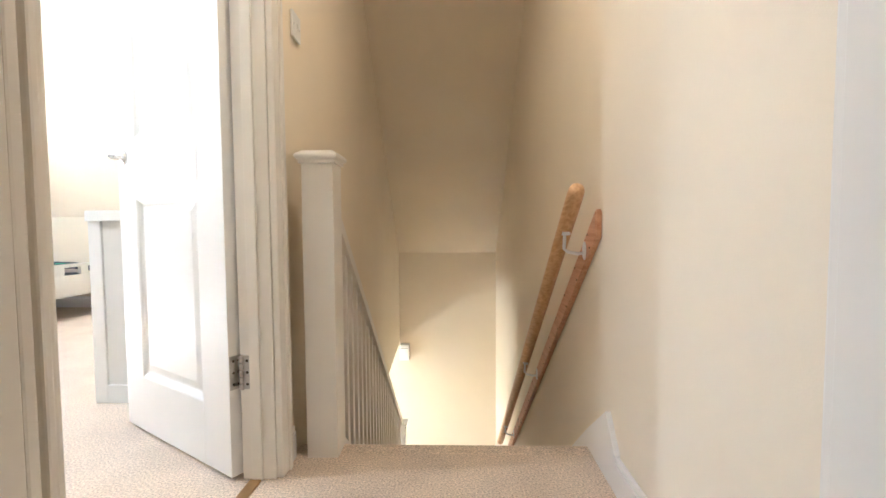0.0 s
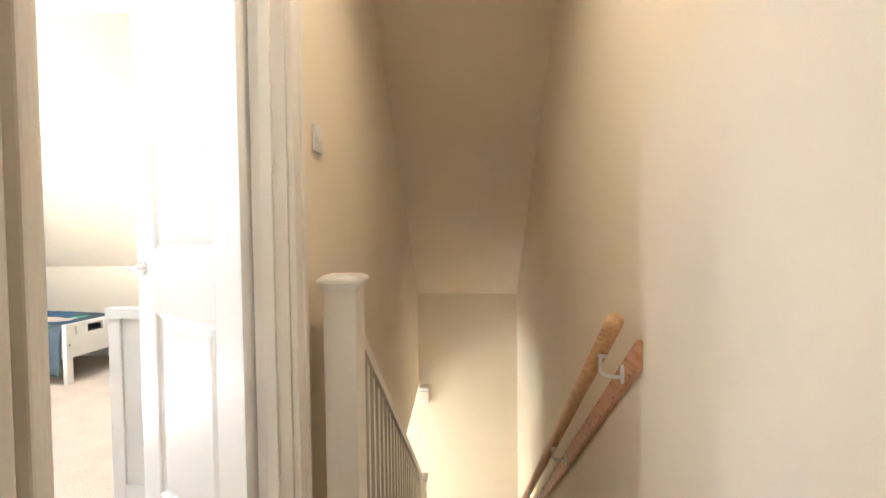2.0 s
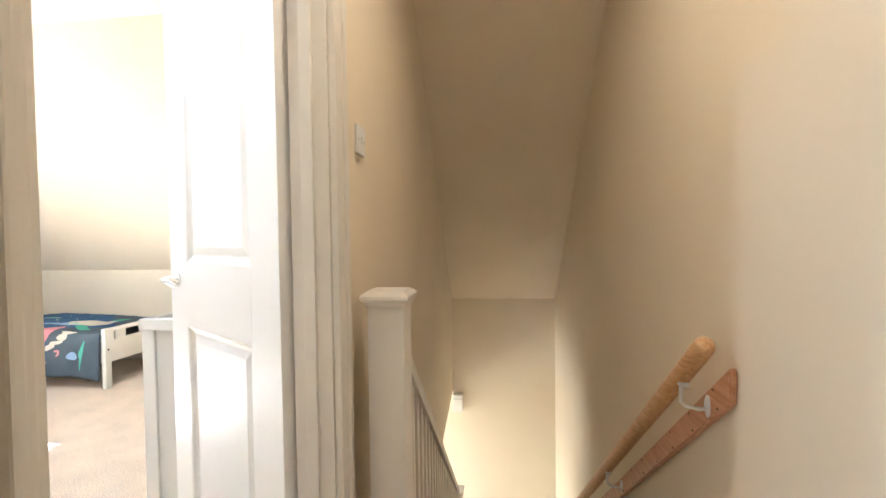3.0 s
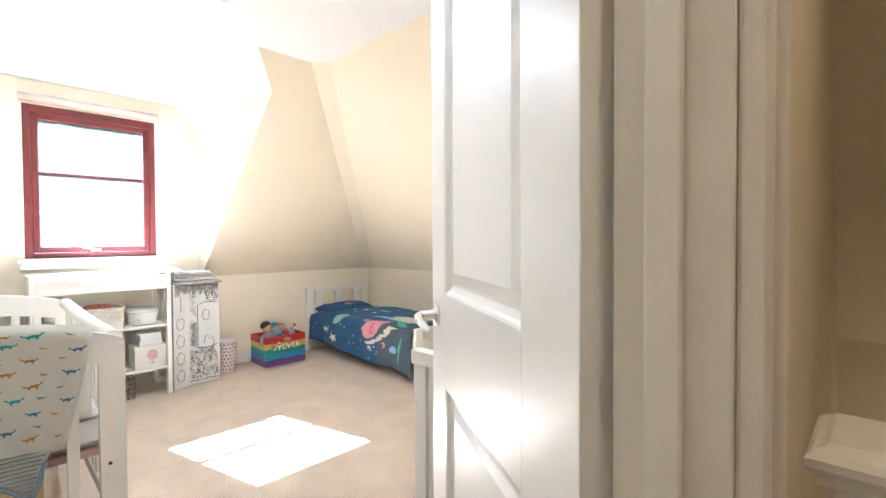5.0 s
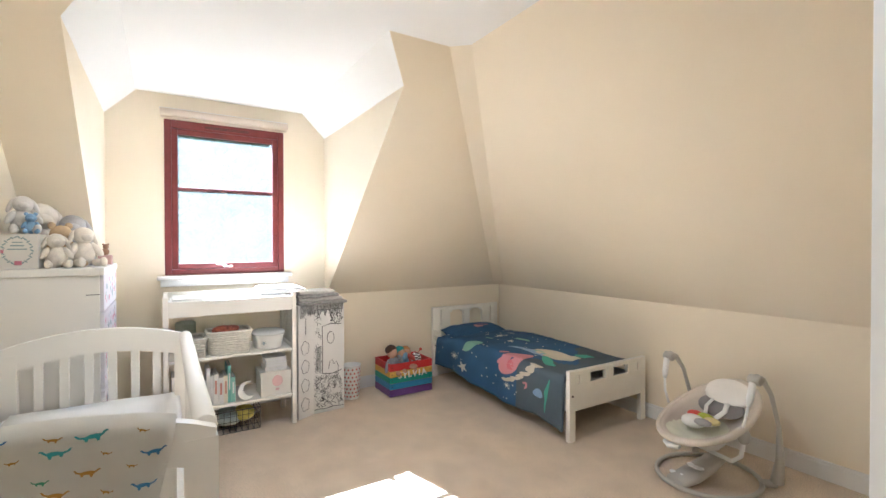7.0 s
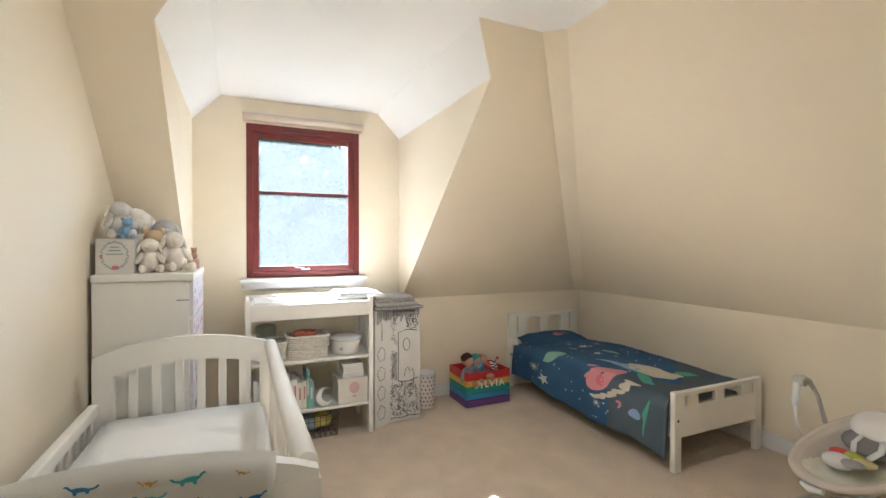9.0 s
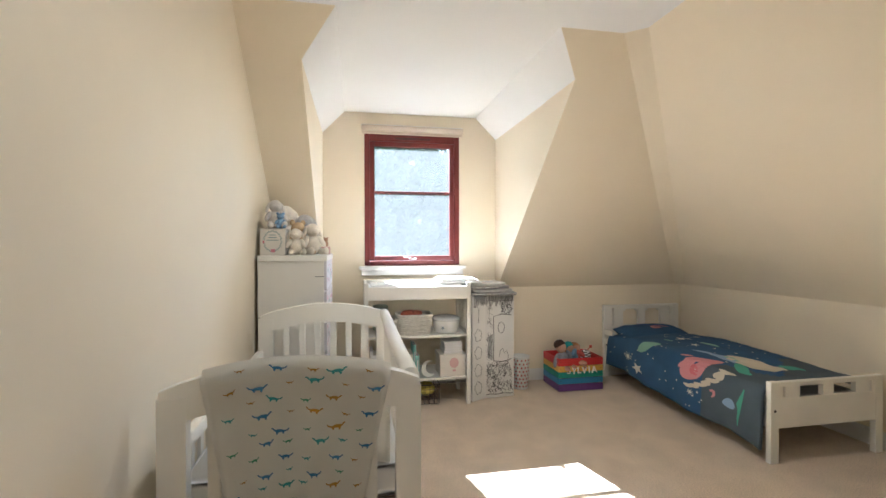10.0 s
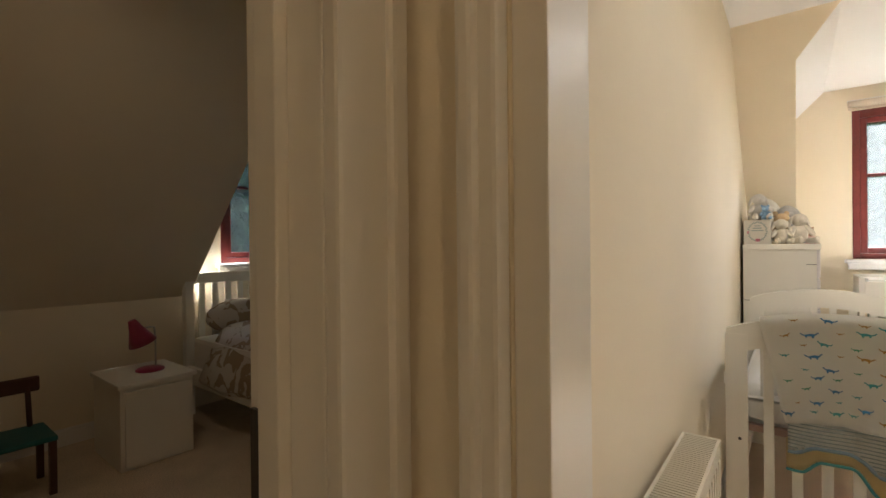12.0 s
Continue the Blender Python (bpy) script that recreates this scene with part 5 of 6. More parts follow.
crate = thing("toy_crate", "rainbow painted slatted wooden toy crate by the wall", "toy crate", (-4.66, 2.9, 0))
KX0, KX1, KY0, KY1 = -4.83, -4.512, 2.70, 3.107
COLORS = (("purple", (0.16, 0.06, 0.24)), ("blue", (0.05, 0.26, 0.50)), ("green", (0.03, 0.33, 0.24)), ("yellow", (0.70, 0.42, 0.08)), ("red", (0.52, 0.03, 0.03)))
zc = 0.004
for k, (n, c) in enumerate(COLORS):
    h = (0.056, 0.048, 0.046, 0.046, 0.062)[k]
    mc = material(n + " paint", c, 0.4, vary=0.08, scale=10, bump=0.08, bump_scale=60)
    for r in ((KX1 - 0.012, KX1, KY0, KY1), (KX0, KX0 + 0.012, KY0, KY1), (KX0 + 0.012, KX1 - 0.012, KY0, KY0 + 0.012), (KX0 + 0.012, KX1 - 0.012, KY1 - 0.012, KY1)):
        bm = boxes((*r, zc, zc + h), bevel=0.002)
        sl = part("slat", bm, mc, crate, n + " painted slat")
    bm = bmesh.new()
    for yy in (KY0 + 0.02, KY1 - 0.02):
        lathe(bm, [(0.004, 0), (0.003, 0.002)], seg=8, m=Matrix.Translation((KX1, yy, zc + h / 2)) @ Matrix.Rotation(radians(90), 4, "Y"))
    tagged(part("screws", bm, DARK, crate), kind="stuff")
    zc += h + 0.0045
for x in (KX0 + 0.012, KX1 - 0.036):
    for yy in (KY0 + 0.012, KY1 - 0.036):
        bm = boxes((x, x + 0.024, yy, yy + 0.024, 0.002, 0.262))
        part("corner_post", bm, material("bare pine", (0.55, 0.36, 0.18), 0.6), crate)
bm = boxes((KX0 + 0.012, KX1 - 0.012, KY0 + 0.012, KY1 - 0.012, 0.004, 0.012))
part("base", bm, PINE, crate)
bm = slab([(KX0 + 0.014, KY0 + 0.014, 0.012), (KX1 - 0.014, KY0 + 0.014, 0.012), (KX1 - 0.014, KY1 - 0.014, 0.012), (KX0 + 0.014, KY1 - 0.014, 0.012)], (0, 0, 0.215))
solid("toy_heap", bm, material("mixed soft toys", (0.20, 0.12, 0.10), 0.95, vary=0.5, scale=30), "dark heap of toys filling the crate", "toys")
for k, ch in enumerate("SYLVIA"):
    cu = bpy.data.curves.new("letter", "FONT")
    cu.body, cu.size, cu.extrude, cu.bevel_depth, cu.align_x = ch, 0.075, 0.004, 0.0008, "CENTER"
    tmp = new("letter_curve", cu)
    me = bpy.data.meshes.new_from_object(tmp.evaluated_get(bpy.context.evaluated_depsgraph_get()))
    bpy.data.objects.remove(tmp)
    me.transform(Matrix.Translation((KX1 + 0.0045, 2.79 + 0.047 * k, 0.152 + (0.003, -0.001, 0.002, 0.0, 0.003, 0.001)[k])) @ Matrix.Rotation(radians((4, -3, 2, -2, 3, 6)[k]), 4, "X") @ Matrix.Rotation(radians(90), 4, "Z") @ Matrix.Rotation(radians(90), 4, "X"))
    me.materials.append(WHITE)
    lt = new("letter", me)
    lt.parent = crate
    lt.data.transform(crate.matrix_basis.inverted())
    tagged(lt, "white wooden letter")


def rag_doll(label, at, turn, shirt, hair, lean):
    """A small lying figure, one plain mesh with three colours."""
    bm = bmesh.new()
    def b(p, s, mi, t=None):
        n0 = len(bm.faces)
        blob(bm, p, s, t, 10, 0.002)
        bm.faces.ensure_lookup_table()
        for f in list(bm.faces)[n0:]:
            f.material_index = mi
    b((0, 0, 0.06), (0.035, 0.045, 0.055), 1)
    b((0, 0, 0.145), (0.036, 0.038, 0.04), 0)
    b((-0.008, 0, 0.162), (0.038, 0.042, 0.034), 2)
    for s in (-1, 1):
        b((0.01, s * 0.06, 0.07), (0.016, 0.018, 0.05), 1, Matrix.Rotation(s * 0.5, 4, "X"))
        b((0.05, s * 0.025, 0.015), (0.055, 0.018, 0.018), 0)
    bmesh.ops.transform(bm, matrix=Matrix.Translation(at) @ Matrix.Scale(1.25, 4) @ Matrix.Rotation(turn, 4, "Z") @ Matrix.Rotation(lean, 4, "X"), verts=bm.verts)
    me = finish("doll", bm, material("doll cloth", (0.50, 0.30, 0.20), 0.9, bump=0.4, bump_scale=200))
    me.materials.append(material("doll shirt", shirt, 0.9, vary=0.2, scale=50))
    me.materials.append(material("doll hair", hair, 0.95, vary=0.2, scale=60))
    return tagged(new("doll", me), label, "doll", "dolls in the crate")


rag_doll("cloth doll with dark hair and grey shirt in the crate", (-4.60, 2.79, 0.185), 0.2, (0.32, 0.33, 0.36), (0.05, 0.025, 0.015), 0.2)
rag_doll("cloth doll in tan and blue lying across the crate", (-4.57, 2.85, 0.205), 0.9, (0.20, 0.36, 0.52), (0.42, 0.22, 0.08), -0.9)
rag_doll("cloth doll with a red and white shirt in the crate", (-4.62, 2.94, 0.175), -0.2, (0.60, 0.12, 0.10), (0.03, 0.30, 0.28), 0.5)
zb = thing("striped_rattle", "black and white striped toy with a red bead", "toy", (-4.62, 3.0, 0.26))
bm = bmesh.new()
blob(bm, (-4.62, 3.0, 0.275), (0.045, 0.05, 0.05), None, 20)
for f in bm.faces:
    f.material_index = int((f.calc_center_median().z - 0.22 + 0.3 * (f.calc_center_median().y - 3.0)) / 0.011) % 2
me = finish("head", bm, PLASTIC)
me.materials.append(INK)
hd = new("head", me)
hd.parent = zb
hd.data.transform(zb.matrix_basis.inverted())
bm = bmesh.new()
tube(bm, [(-4.62, 3.01, 0.31), (-4.61, 3.04, 0.345)], 0.004, 6)
blob(bm, (-4.61, 3.045, 0.352), (0.014, 0.014, 0.014), None, 10)
part("bead", bm, material("red bead", (0.6, 0.08, 0.05), 0.4), zb)

# ---- bed ----
BX0, BX1, BY0, BY1 = -4.885, -3.112, 3.318, 4.112
bed = thing("toddler_bed", "white wooden child's bed with cut-out head and foot boards", "bed", (-4.0, 3.7, 0))
BEDW = material("white painted bed", (0.86, 0.825, 0.74), 0.35, vary=0.04, scale=5, bump=0.04, bump_scale=60)
for name, x0, ztop, zlow in (("footboard", BX1 - 0.03, 0.462, 0.20), ("headboard", BX0, 0.672, 0.25)):
    x1 = x0 + 0.03
    bm = boxes((x0, x1, BY0 + 0.055, BY1 - 0.055, ztop - 0.028, ztop), bevel=0.003)
    zs = ztop - 0.028
    hole = 0.062 if name == "footboard" else 0.165
    ys = [BY0 + 0.055, BY0 + 0.085, BY0 + 0.100, BY0 + 0.20, BY0 + 0.36, BY0 + 0.435, BY0 + 0.595, BY0 + 0.695, BY0 + 0.71, BY1 - 0.055]
    for a, b in ((0, 1), (2, 3), (4, 5), (6, 7), (8, 9)):
        box(bm, x0 + 0.001, x1 - 0.001, ys[a], ys[b], zs - hole, zs)
    box(bm, x0, x1, BY0 + 0.055, BY1 - 0.055, zlow, zs - hole, 0.002)
    board = part(name, bm, BEDW, bed)
    if name == "headboard":
        for yc in ((ys[3] + ys[4]) / 2, (ys[5] + ys[6]) / 2):
            bm = bmesh.new()
            prism(bm, [(x0 + 0.003, yc - 0.08, zs), (x0 + 0.003, yc - 0.08, zs - 0.032), (x0 + 0.003, yc - 0.06, zs - 0.032), (x0 + 0.003, yc - 0.045, zs - 0.012), (x0 + 0.003, yc + 0.045, zs - 0.012), (x0 + 0.003, yc + 0.06, zs - 0.032), (x0 + 0.003, yc + 0.08, zs - 0.032), (x0 + 0.003, yc + 0.08, zs)], (0.022, 0, 0))
            part("fretwork", bm, BEDW, board)
    for y0 in (BY0, BY1 - 0.055):
        bm = boxes((x0 - 0.002, x1 + 0.002, y0, y0 + 0.055, 0, ztop + 0.002), bevel=0.004)
        leg = part("leg", bm, BEDW, bed)
    bm = bmesh.new()
    for z in (0.30,):
        lathe(bm, [(0.008, 0), (0.007, 0.002)], seg=12, m=Matrix.Translation((x1 + 0.002, BY0 + 0.028, z)) @ Matrix.Rotation(radians(90), 4, "Y"))
    part("bolt", bm, DARK, bed)
for y0 in (BY0 + 0.02, BY1 - 0.045):
    bm = boxes((BX0 + 0.03, BX1 - 0.03, y0, y0 + 0.022, 0.19, 0.29), bevel=0.003)
    part("side_rail", bm, BEDW, bed)
bm = boxes((BX0 + 0.03, BX1 - 0.03, BY0 + 0.045, BY1 - 0.05, 0.19, 0.21))
part("slatted_base", bm, BEDW, bed)
for z0 in (0.315, 0.40):
    part("guard_rail", boxes((BX0 + 0.03, BX0 + 0.16, BY0 + 0.006, BY0 + 0.026, z0, z0 + 0.05), bevel=0.003), BEDW, bed)
mt = solid("bed_mattress", boxes((BX0 + 0.035, BX1 - 0.035, BY0 + 0.03, BY1 - 0.05, 0.211, 0.345), bevel=0.02), SHEET, "white mattress lying on the child's bed", "mattress")
NAVY = material("navy printed cotton", (0.050, 0.115, 0.225), 0.85, vary=0.12, scale=7, grain=0.05, grain_scale=500, bump=0.35, bump_scale=22, spec=0.2)
SLATE = material("slate grey cotton", (0.092, 0.118, 0.140), 0.85, vary=0.10, scale=7, bump=0.35, bump_scale=22, spec=0.2)
duvet = thing("duvet", "navy and grey printed duvet with stars and leaf shapes", "duvet", (-4.0, 3.7, 0.4))
DX0, DX1 = BX0 + 0.13, BX1 - 0.034


def duvet_low(u):
    return 0.150 - 0.085 * u ** 1.25 + 0.012 * math.sin(9 * u)


def duvet_at(u, v, lift=0.0):
    """u from pillow to foot, v from the wall over the bed (0..0.7) and down the room side (0.7..1)."""
    x = DX0 + (DX1 - DX0) * u
    top = 0.415 + 0.045 * math.sin(math.pi * min(u * 1.1, 1)) + 0.013 * noise.noise(Vector((x * 5, v * 6, 1))) + 0.006 * noise.noise(Vector((x * 14, v * 15, 4))) + 0.02 * u ** 6
    if v <= 0.62:
        f = v / 0.62
        y = BY1 - 0.03 - (BY1 - BY0 - 0.06) * f
        z = top - 0.05 * (1 - min(f / 0.12, 1)) ** 2 + 0.012 * math.sin(math.pi * f)
        return Vector((x, y, z + lift))
    f = (v - 0.62) / 0.38
    a = min(f / 0.22, 1) * math.pi / 2
    zt = top - 0.03
    y = BY0 + 0.03 - 0.048 * math.sin(a) - 0.012 * f + 0.014 * math.sin(x * 11 + 1) * f + 0.006 * math.sin(x * 29) * f
    z = zt + 0.03 * math.cos(a) - (zt - duvet_low(u)) * max(0, (f - 0.1) / 0.9)
    return Vector((x, y - lift * (0.3 + 0.7 * min(f * 4, 1)), z + lift * (1 - f)))


bm = shell(duvet_at, lambda u, v: duvet_at(u, v, -0.018), 64, 44)
for f in bm.faces:
    c = f.calc_center_median()
    f.material_index = 1 if c.x > -3.58 + 0.28 * max(0.0, min(1.0, (c.y - 3.33) / 0.25)) * (1 - max(0.0, min(1.0, (c.y - 3.6) / 0.3))) + 0.015 * math.sin(c.y * 9) else 0
me = finish("cover", bm, NAVY)
me.materials.append(SLATE)
dv = new("cover", me)
dv.parent = duvet
dv.data.transform(duvet.matrix_basis.inverted())
PC = {n: material("duvet print " + n, c, 0.9) for n, c in (("white", (0.70, 0.68, 0.62)), ("mint", (0.28, 0.50, 0.40)), ("pink", (0.62, 0.26, 0.28)), ("rose", (0.60, 0.16, 0.19)), ("pale blue", (0.30, 0.42, 0.60)), ("cream", (0.62, 0.56, 0.45)), ("green", (0.10, 0.40, 0.28)))}


def patch(col, uv, name):
    """A flat printed shape that follows the duvet: outline in (u, v), filled as a fan of strips."""
    bm = bmesh.new()
    cu, cv = sum(p[0] for p in uv) / len(uv), sum(p[1] for p in uv) / len(uv)
    rings = []
    for q in (1.0, 0.75, 0.5, 0.25):
        rings.append([bm.verts.new(duvet_at(cu + (p[0] - cu) * q, cv + (p[1] - cv) * q, 0.006)) for p in uv])
    n = len(uv)
    for a, b in zip(rings, rings[1:]):
        for k in range(n):
            bm.faces.new((a[k], a[(k + 1) % n], b[(k + 1) % n], b[k]))
    bm.faces.new(rings[-1])
    return part(name, bm, PC[col], duvet, col + " printed shape")


def oval(u, v, ru, rv, turn=0.0, n=20, wob=0.0):
    return [(u + (ru * math.cos(a) * math.cos(turn) - rv * 2.2 * math.sin(a) * math.sin(turn)) * (1 + wob * math.sin(3 * a)), v + (ru * math.cos(a) * math.sin(turn) / 2.2 + rv * math.sin(a) * math.cos(turn)) * (1 + wob * math.sin(3 * a))) for a in (2 * math.pi * k / n for k in range(n))]


def star(u, v, r, n=5, inner=0.42):
    return [(u + r * (1 if k % 2 == 0 else inner) * math.cos(math.pi * k / n + 0.4), v + r * 1.15 * (1 if k % 2 == 0 else inner) * math.sin(math.pi * k / n + 0.4)) for k in range(2 * n)]


def band(col, points, w, name, fray=0.0):
    """A printed band of varying width along a line in (u, v)."""
    bm = bmesh.new()
    rows_b = []
    m = 6 * (len(points) - 1)
    for k in range(m + 1):
        q = min(k / 6, len(points) - 1.0001)
        a, f = int(q), q - int(q)
        u, v = (points[a][c] + (points[a + 1][c] - points[a][c]) * f for c in (0, 1))
        du, dv = points[a + 1][0] - points[a][0], (points[a + 1][1] - points[a][1]) * 0.75
        l = math.hypot(du, dv)
        h = (w[a] + (w[a + 1] - w[a]) * f) / 2
        h *= 1 + fray * math.sin(k * 2.1)
        rows_b.append([bm.verts.new(duvet_at(u - dv / l * h * c, v + du / l * h * c / 0.75, 0.006)) for c in (-1, -0.33, 0.33, 1)])
    for a, b in zip(rows_b, rows_b[1:]):
        for k in range(3):
            bm.faces.new((a[k], a[k + 1], b[k + 1], b[k]))
    return part(name, bm, PC[col], duvet, col + " printed shape")


for u, v, r, n in ((0.29, 0.89, 0.050, 5), (0.32, 0.36, 0.034, 5), (0.48, 0.44, 0.026, 5), (0.345, 0.33, 0.018, 5)):
    patch("white", star(u, v, r, n), "printed_star")
for u, v, r in ((0.20, 0.81, 0.050), (0.31, 0.23, 0.034), (0.66, 0.86, 0.026)):
    patch("white", star(u, v, r, 8, 0.24), "printed_star")
patch("mint", oval(0.345, 0.66, 0.044, 0.066, 0.3), "printed_leaf")
patch("mint", oval(0.33, 0.475, 0.028, 0.014, 0.1), "printed_leaf")
patch("mint", oval(0.48, 0.33, 0.032, 0.034, 0.4), "printed_leaf")
band("pale blue", [(0.54, 0.53), (0.60, 0.50), (0.66, 0.47), (0.72, 0.48), (0.76, 0.50)], [0.012, 0.035, 0.05, 0.04, 0.012], "printed_shape")
band("cream", [(0.66, 0.44), (0.73, 0.42), (0.79, 0.41), (0.84, 0.37), (0.87, 0.32)], [0.04, 0.11, 0.125, 0.09, 0.02], "printed_shape")
patch("mint", oval(0.715, 0.455, 0.05, 0.022, 0.3), "printed_leaf")
band("green", [(0.77, 0.50), (0.81, 0.53), (0.85, 0.57), (0.88, 0.56)], [0.02, 0.05, 0.045, 0.012], "printed_leaf")
band("green", [(0.82, 0.30), (0.85, 0.27), (0.88, 0.22)], [0.04, 0.05, 0.01], "printed_leaf")
for u, v, turn in ((0.655, 0.815, 0.9), (0.685, 0.80, 0.4), (0.715, 0.775, 0.8), (0.745, 0.745, 0.3), (0.775, 0.715, 0.7), (0.805, 0.68, 0.3), (0.83, 0.65, 0.8)):
    patch("cream", oval(u, v, 0.024, 0.020, turn, 14, 0.15), "printed_shape")
patch("pink", oval(0.672, 0.668, 0.062, 0.122, 0.2, wob=0.05), "printed_shape")
patch("rose", oval(0.675, 0.705, 0.024, 0.032), "printed_shape")
for u, v in ((0.60, 0.635), (0.60, 0.70)):
    patch("pink", oval(u, v, 0.016, 0.024, 0.4), "printed_shape")
band("pink", [(0.765, 0.79), (0.785, 0.78), (0.785, 0.815), (0.775, 0.835)], [0.012, 0.012, 0.012, 0.006], "printed_shape")
patch("pale blue", oval(0.855, 0.82, 0.030, 0.036, 0.1, wob=0.1), "printed_shape")
band("green", [(0.925, 0.69), (0.915, 0.74), (0.905, 0.79), (0.905, 0.84), (0.90, 0.89), (0.90, 0.935)], [0.006, 0.016, 0.024, 0.012, 0.010, 0.004], "printed_leaf")
bm = bmesh.new()
rngd = random.Random(3)
for k in range(70):
    u, v, r = rngd.uniform(0.03, 0.75), rngd.uniform(0.08, 0.97), rngd.uniform(0.003, 0.0055)
    bm.faces.new([bm.verts.new(duvet_at(u + r * math.cos(a), v + 1.3 * r * math.sin(a), 0.006)) for a in (2 * math.pi * j / 8 for j in range(8))])
tagged(part("printed_dots", bm, PC["white"], duvet), kind="stuff")
pil = thing("pillow", "navy printed pillow at the head of the child's bed", "pillow", (-4.72, 3.7, 0.4))
bm = bmesh.new()
g = 22
rows_p = []
for top in (1, -1):
    rows_p.append([[bm.verts.new((-4.85 + 0.30 * i / g, 3.40 + 0.62 * j / g, 0.412 + top * 0.060 * (max(0, 1 - (2 * i / g - 1) ** 4) * max(0, 1 - (2 * j / g - 1) ** 4)) ** 0.6 + 0.035 * (1 - i / g) + 0.006 * noise.noise(Vector((i * 0.4, j * 0.4, top))))) for j in range(g + 1)] for i in range(g + 1)])
for gr in rows_p:
    for i in range(g):
        for j in range(g):
            bm.faces.new((gr[i][j], gr[i + 1][j], gr[i + 1][j + 1], gr[i][j + 1])).smooth = True
bmesh.ops.remove_doubles(bm, verts=bm.verts, dist=0.0005)
bmesh.ops.recalc_face_normals(bm, faces=bm.faces)
part("case", bm, NAVY, pil)
bm = bmesh.new()
blob(bm, (-4.66, 3.76, 0.467), (0.075, 0.15, 0.016), Matrix.Rotation(0.28, 4, "Y"), 16)
part("printed_shape", bm, PC["pink"], pil, "pink printed shape")

# ---- baby swing ----
SW_GREY = material("warm grey plastic", (0.50, 0.47, 0.41), 0.45, vary=0.04)
SW_PALE = material("pale grey plush", (0.62, 0.55, 0.47), 0.9, vary=0.06, bump=0.12, bump_scale=220)
SW_DARK = material("grey woven seat", (0.28, 0.26, 0.25), 0.9, bump=0.3, bump_scale=300)
swing = thing("baby_swing", "grey battery baby swing with a padded reclined seat", "baby swing", (-2.40, 3.68, 0))
C = Vector((-2.415, 3.67, 0))
fx, fy = Vector((-0.19, -0.98, 0)), Vector((0.98, -0.19, 0))


def sw(a, b, z):
    """a: towards the foot of the seat, b: to its side."""
    return C + fx * a * 0.92 + fy * b * 0.88 + Vector((0, 0, z))


bm = bmesh.new()
tube(bm, [sw(0.02 + 0.29 * math.cos(t), 0.275 * math.sin(t), 0.014) for t in (2 * math.pi * k / 40 for k in range(40))], 0.0125, 10, True)
part("base_ring", bm, SW_GREY, swing)
bm = bmesh.new()
for pts, r in (([sw(0.30, 0.02, 0.03), sw(0.18, 0.02, 0.045), sw(0.05, 0.01, 0.07), sw(-0.06, 0, 0.10)], [0.055, 0.065, 0.06, 0.05]),):
    tube(bm, pts, r, 16, flat=0.6)
hub = part("control_box", bm, SW_GREY, swing)
bm = bmesh.new()
for b_, a_ in ((-0.025, 0.27), (0.03, 0.26), (0.0, 0.235)):
    blob(bm, sw(a_, b_, 0.062), (0.018, 0.014, 0.008), None, 12)
part("buttons", bm, PLASTIC, hub)
bm = bmesh.new()
blob(bm, sw(0.14, 0.02, 0.085), (0.05, 0.03, 0.006), Matrix.Rotation(-0.2, 4, "Z"), 12)
part("printed_label", bm, PLASTIC, hub)
for b_ in (-0.335, 0.27):
    bm = bmesh.new()
    tube(bm, [sw(-0.235, b_ * 0.92, 0.03), sw(-0.24, b_ * 0.97, 0.16), sw(-0.215, b_, 0.34), sw(-0.15, b_, 0.51), sw(-0.08, b_, 0.595), sw(-0.03, b_, 0.61)], [0.032, 0.020, 0.011, 0.011, 0.014, 0.020], 12)
    arm = part("upright_arm", bm, SW_GREY, swing)
    bm = bmesh.new()
    tube(bm, [sw(-0.02, b_ - 0.035, 0.60), sw(-0.02, b_ - 0.028, 0.60), sw(-0.02, b_ + 0.028, 0.60), sw(-0.02, b_ + 0.035, 0.60)], [0.018, 0.026, 0.026, 0.018], 16)
    part("pivot", bm, SW_GREY, arm)
    bm = bmesh.new()
    tube(bm, [sw(0.0, b_, 0.59), sw(0.02, b_ * 0.99, 0.50), sw(0.025, b_ * 0.98, 0.47)], [0.017, 0.016, 0.010], 10)
    tube(bm, [sw(0.025, b_ * 0.98, 0.48), sw(0.035, b_ * 0.94, 0.40), sw(0.03, b_ * 0.86, 0.33)], 0.007, 8)
    part("hanger", bm, PLASTIC, arm)
    bm = bmesh.new()
    tube(bm, [sw(-0.235, b_ * 0.9, 0.02), sw(-0.17, b_ * 0.75, 0.02)], 0.02, 10)
    part("foot", bm, SW_GREY, swing)
    bm = bmesh.new()
    s_ = 1 if b_ > 0 else -1
    blob(bm, sw(0.02, s_ * 0.235, 0.305), (0.03, 0.035, 0.04), None, 14)
    joint = part("side_joint", bm, SW_GREY, swing)
    bm = bmesh.new()
    tube(bm, [sw(0.02, s_ * 0.235, 0.29), sw(0.03, s_ * 0.225, 0.20), sw(0.03, s_ * 0.17, 0.155), sw(0.02, 0, 0.15)], 0.011, 10)
    part("cradle_bar", bm, PLASTIC, joint)
bm = bmesh.new()
lathe(bm, [(0.0, 0.0), (0.06, 0.0), (0.085, 0.03), (0.09, 0.06), (0.0, 0.07)], centre=tuple(sw(0.02, 0, 0.17)), seg=24)
part("under_shell", bm, PLASTIC, swing, "pale moulded shell under the seat")
bm = bmesh.new()
tube(bm, [sw(0.30, -0.05, 0.225), sw(0.315, 0.0, 0.222), sw(0.30, 0.05, 0.225)], [0.018, 0.026, 0.018], 12, flat=0.7)
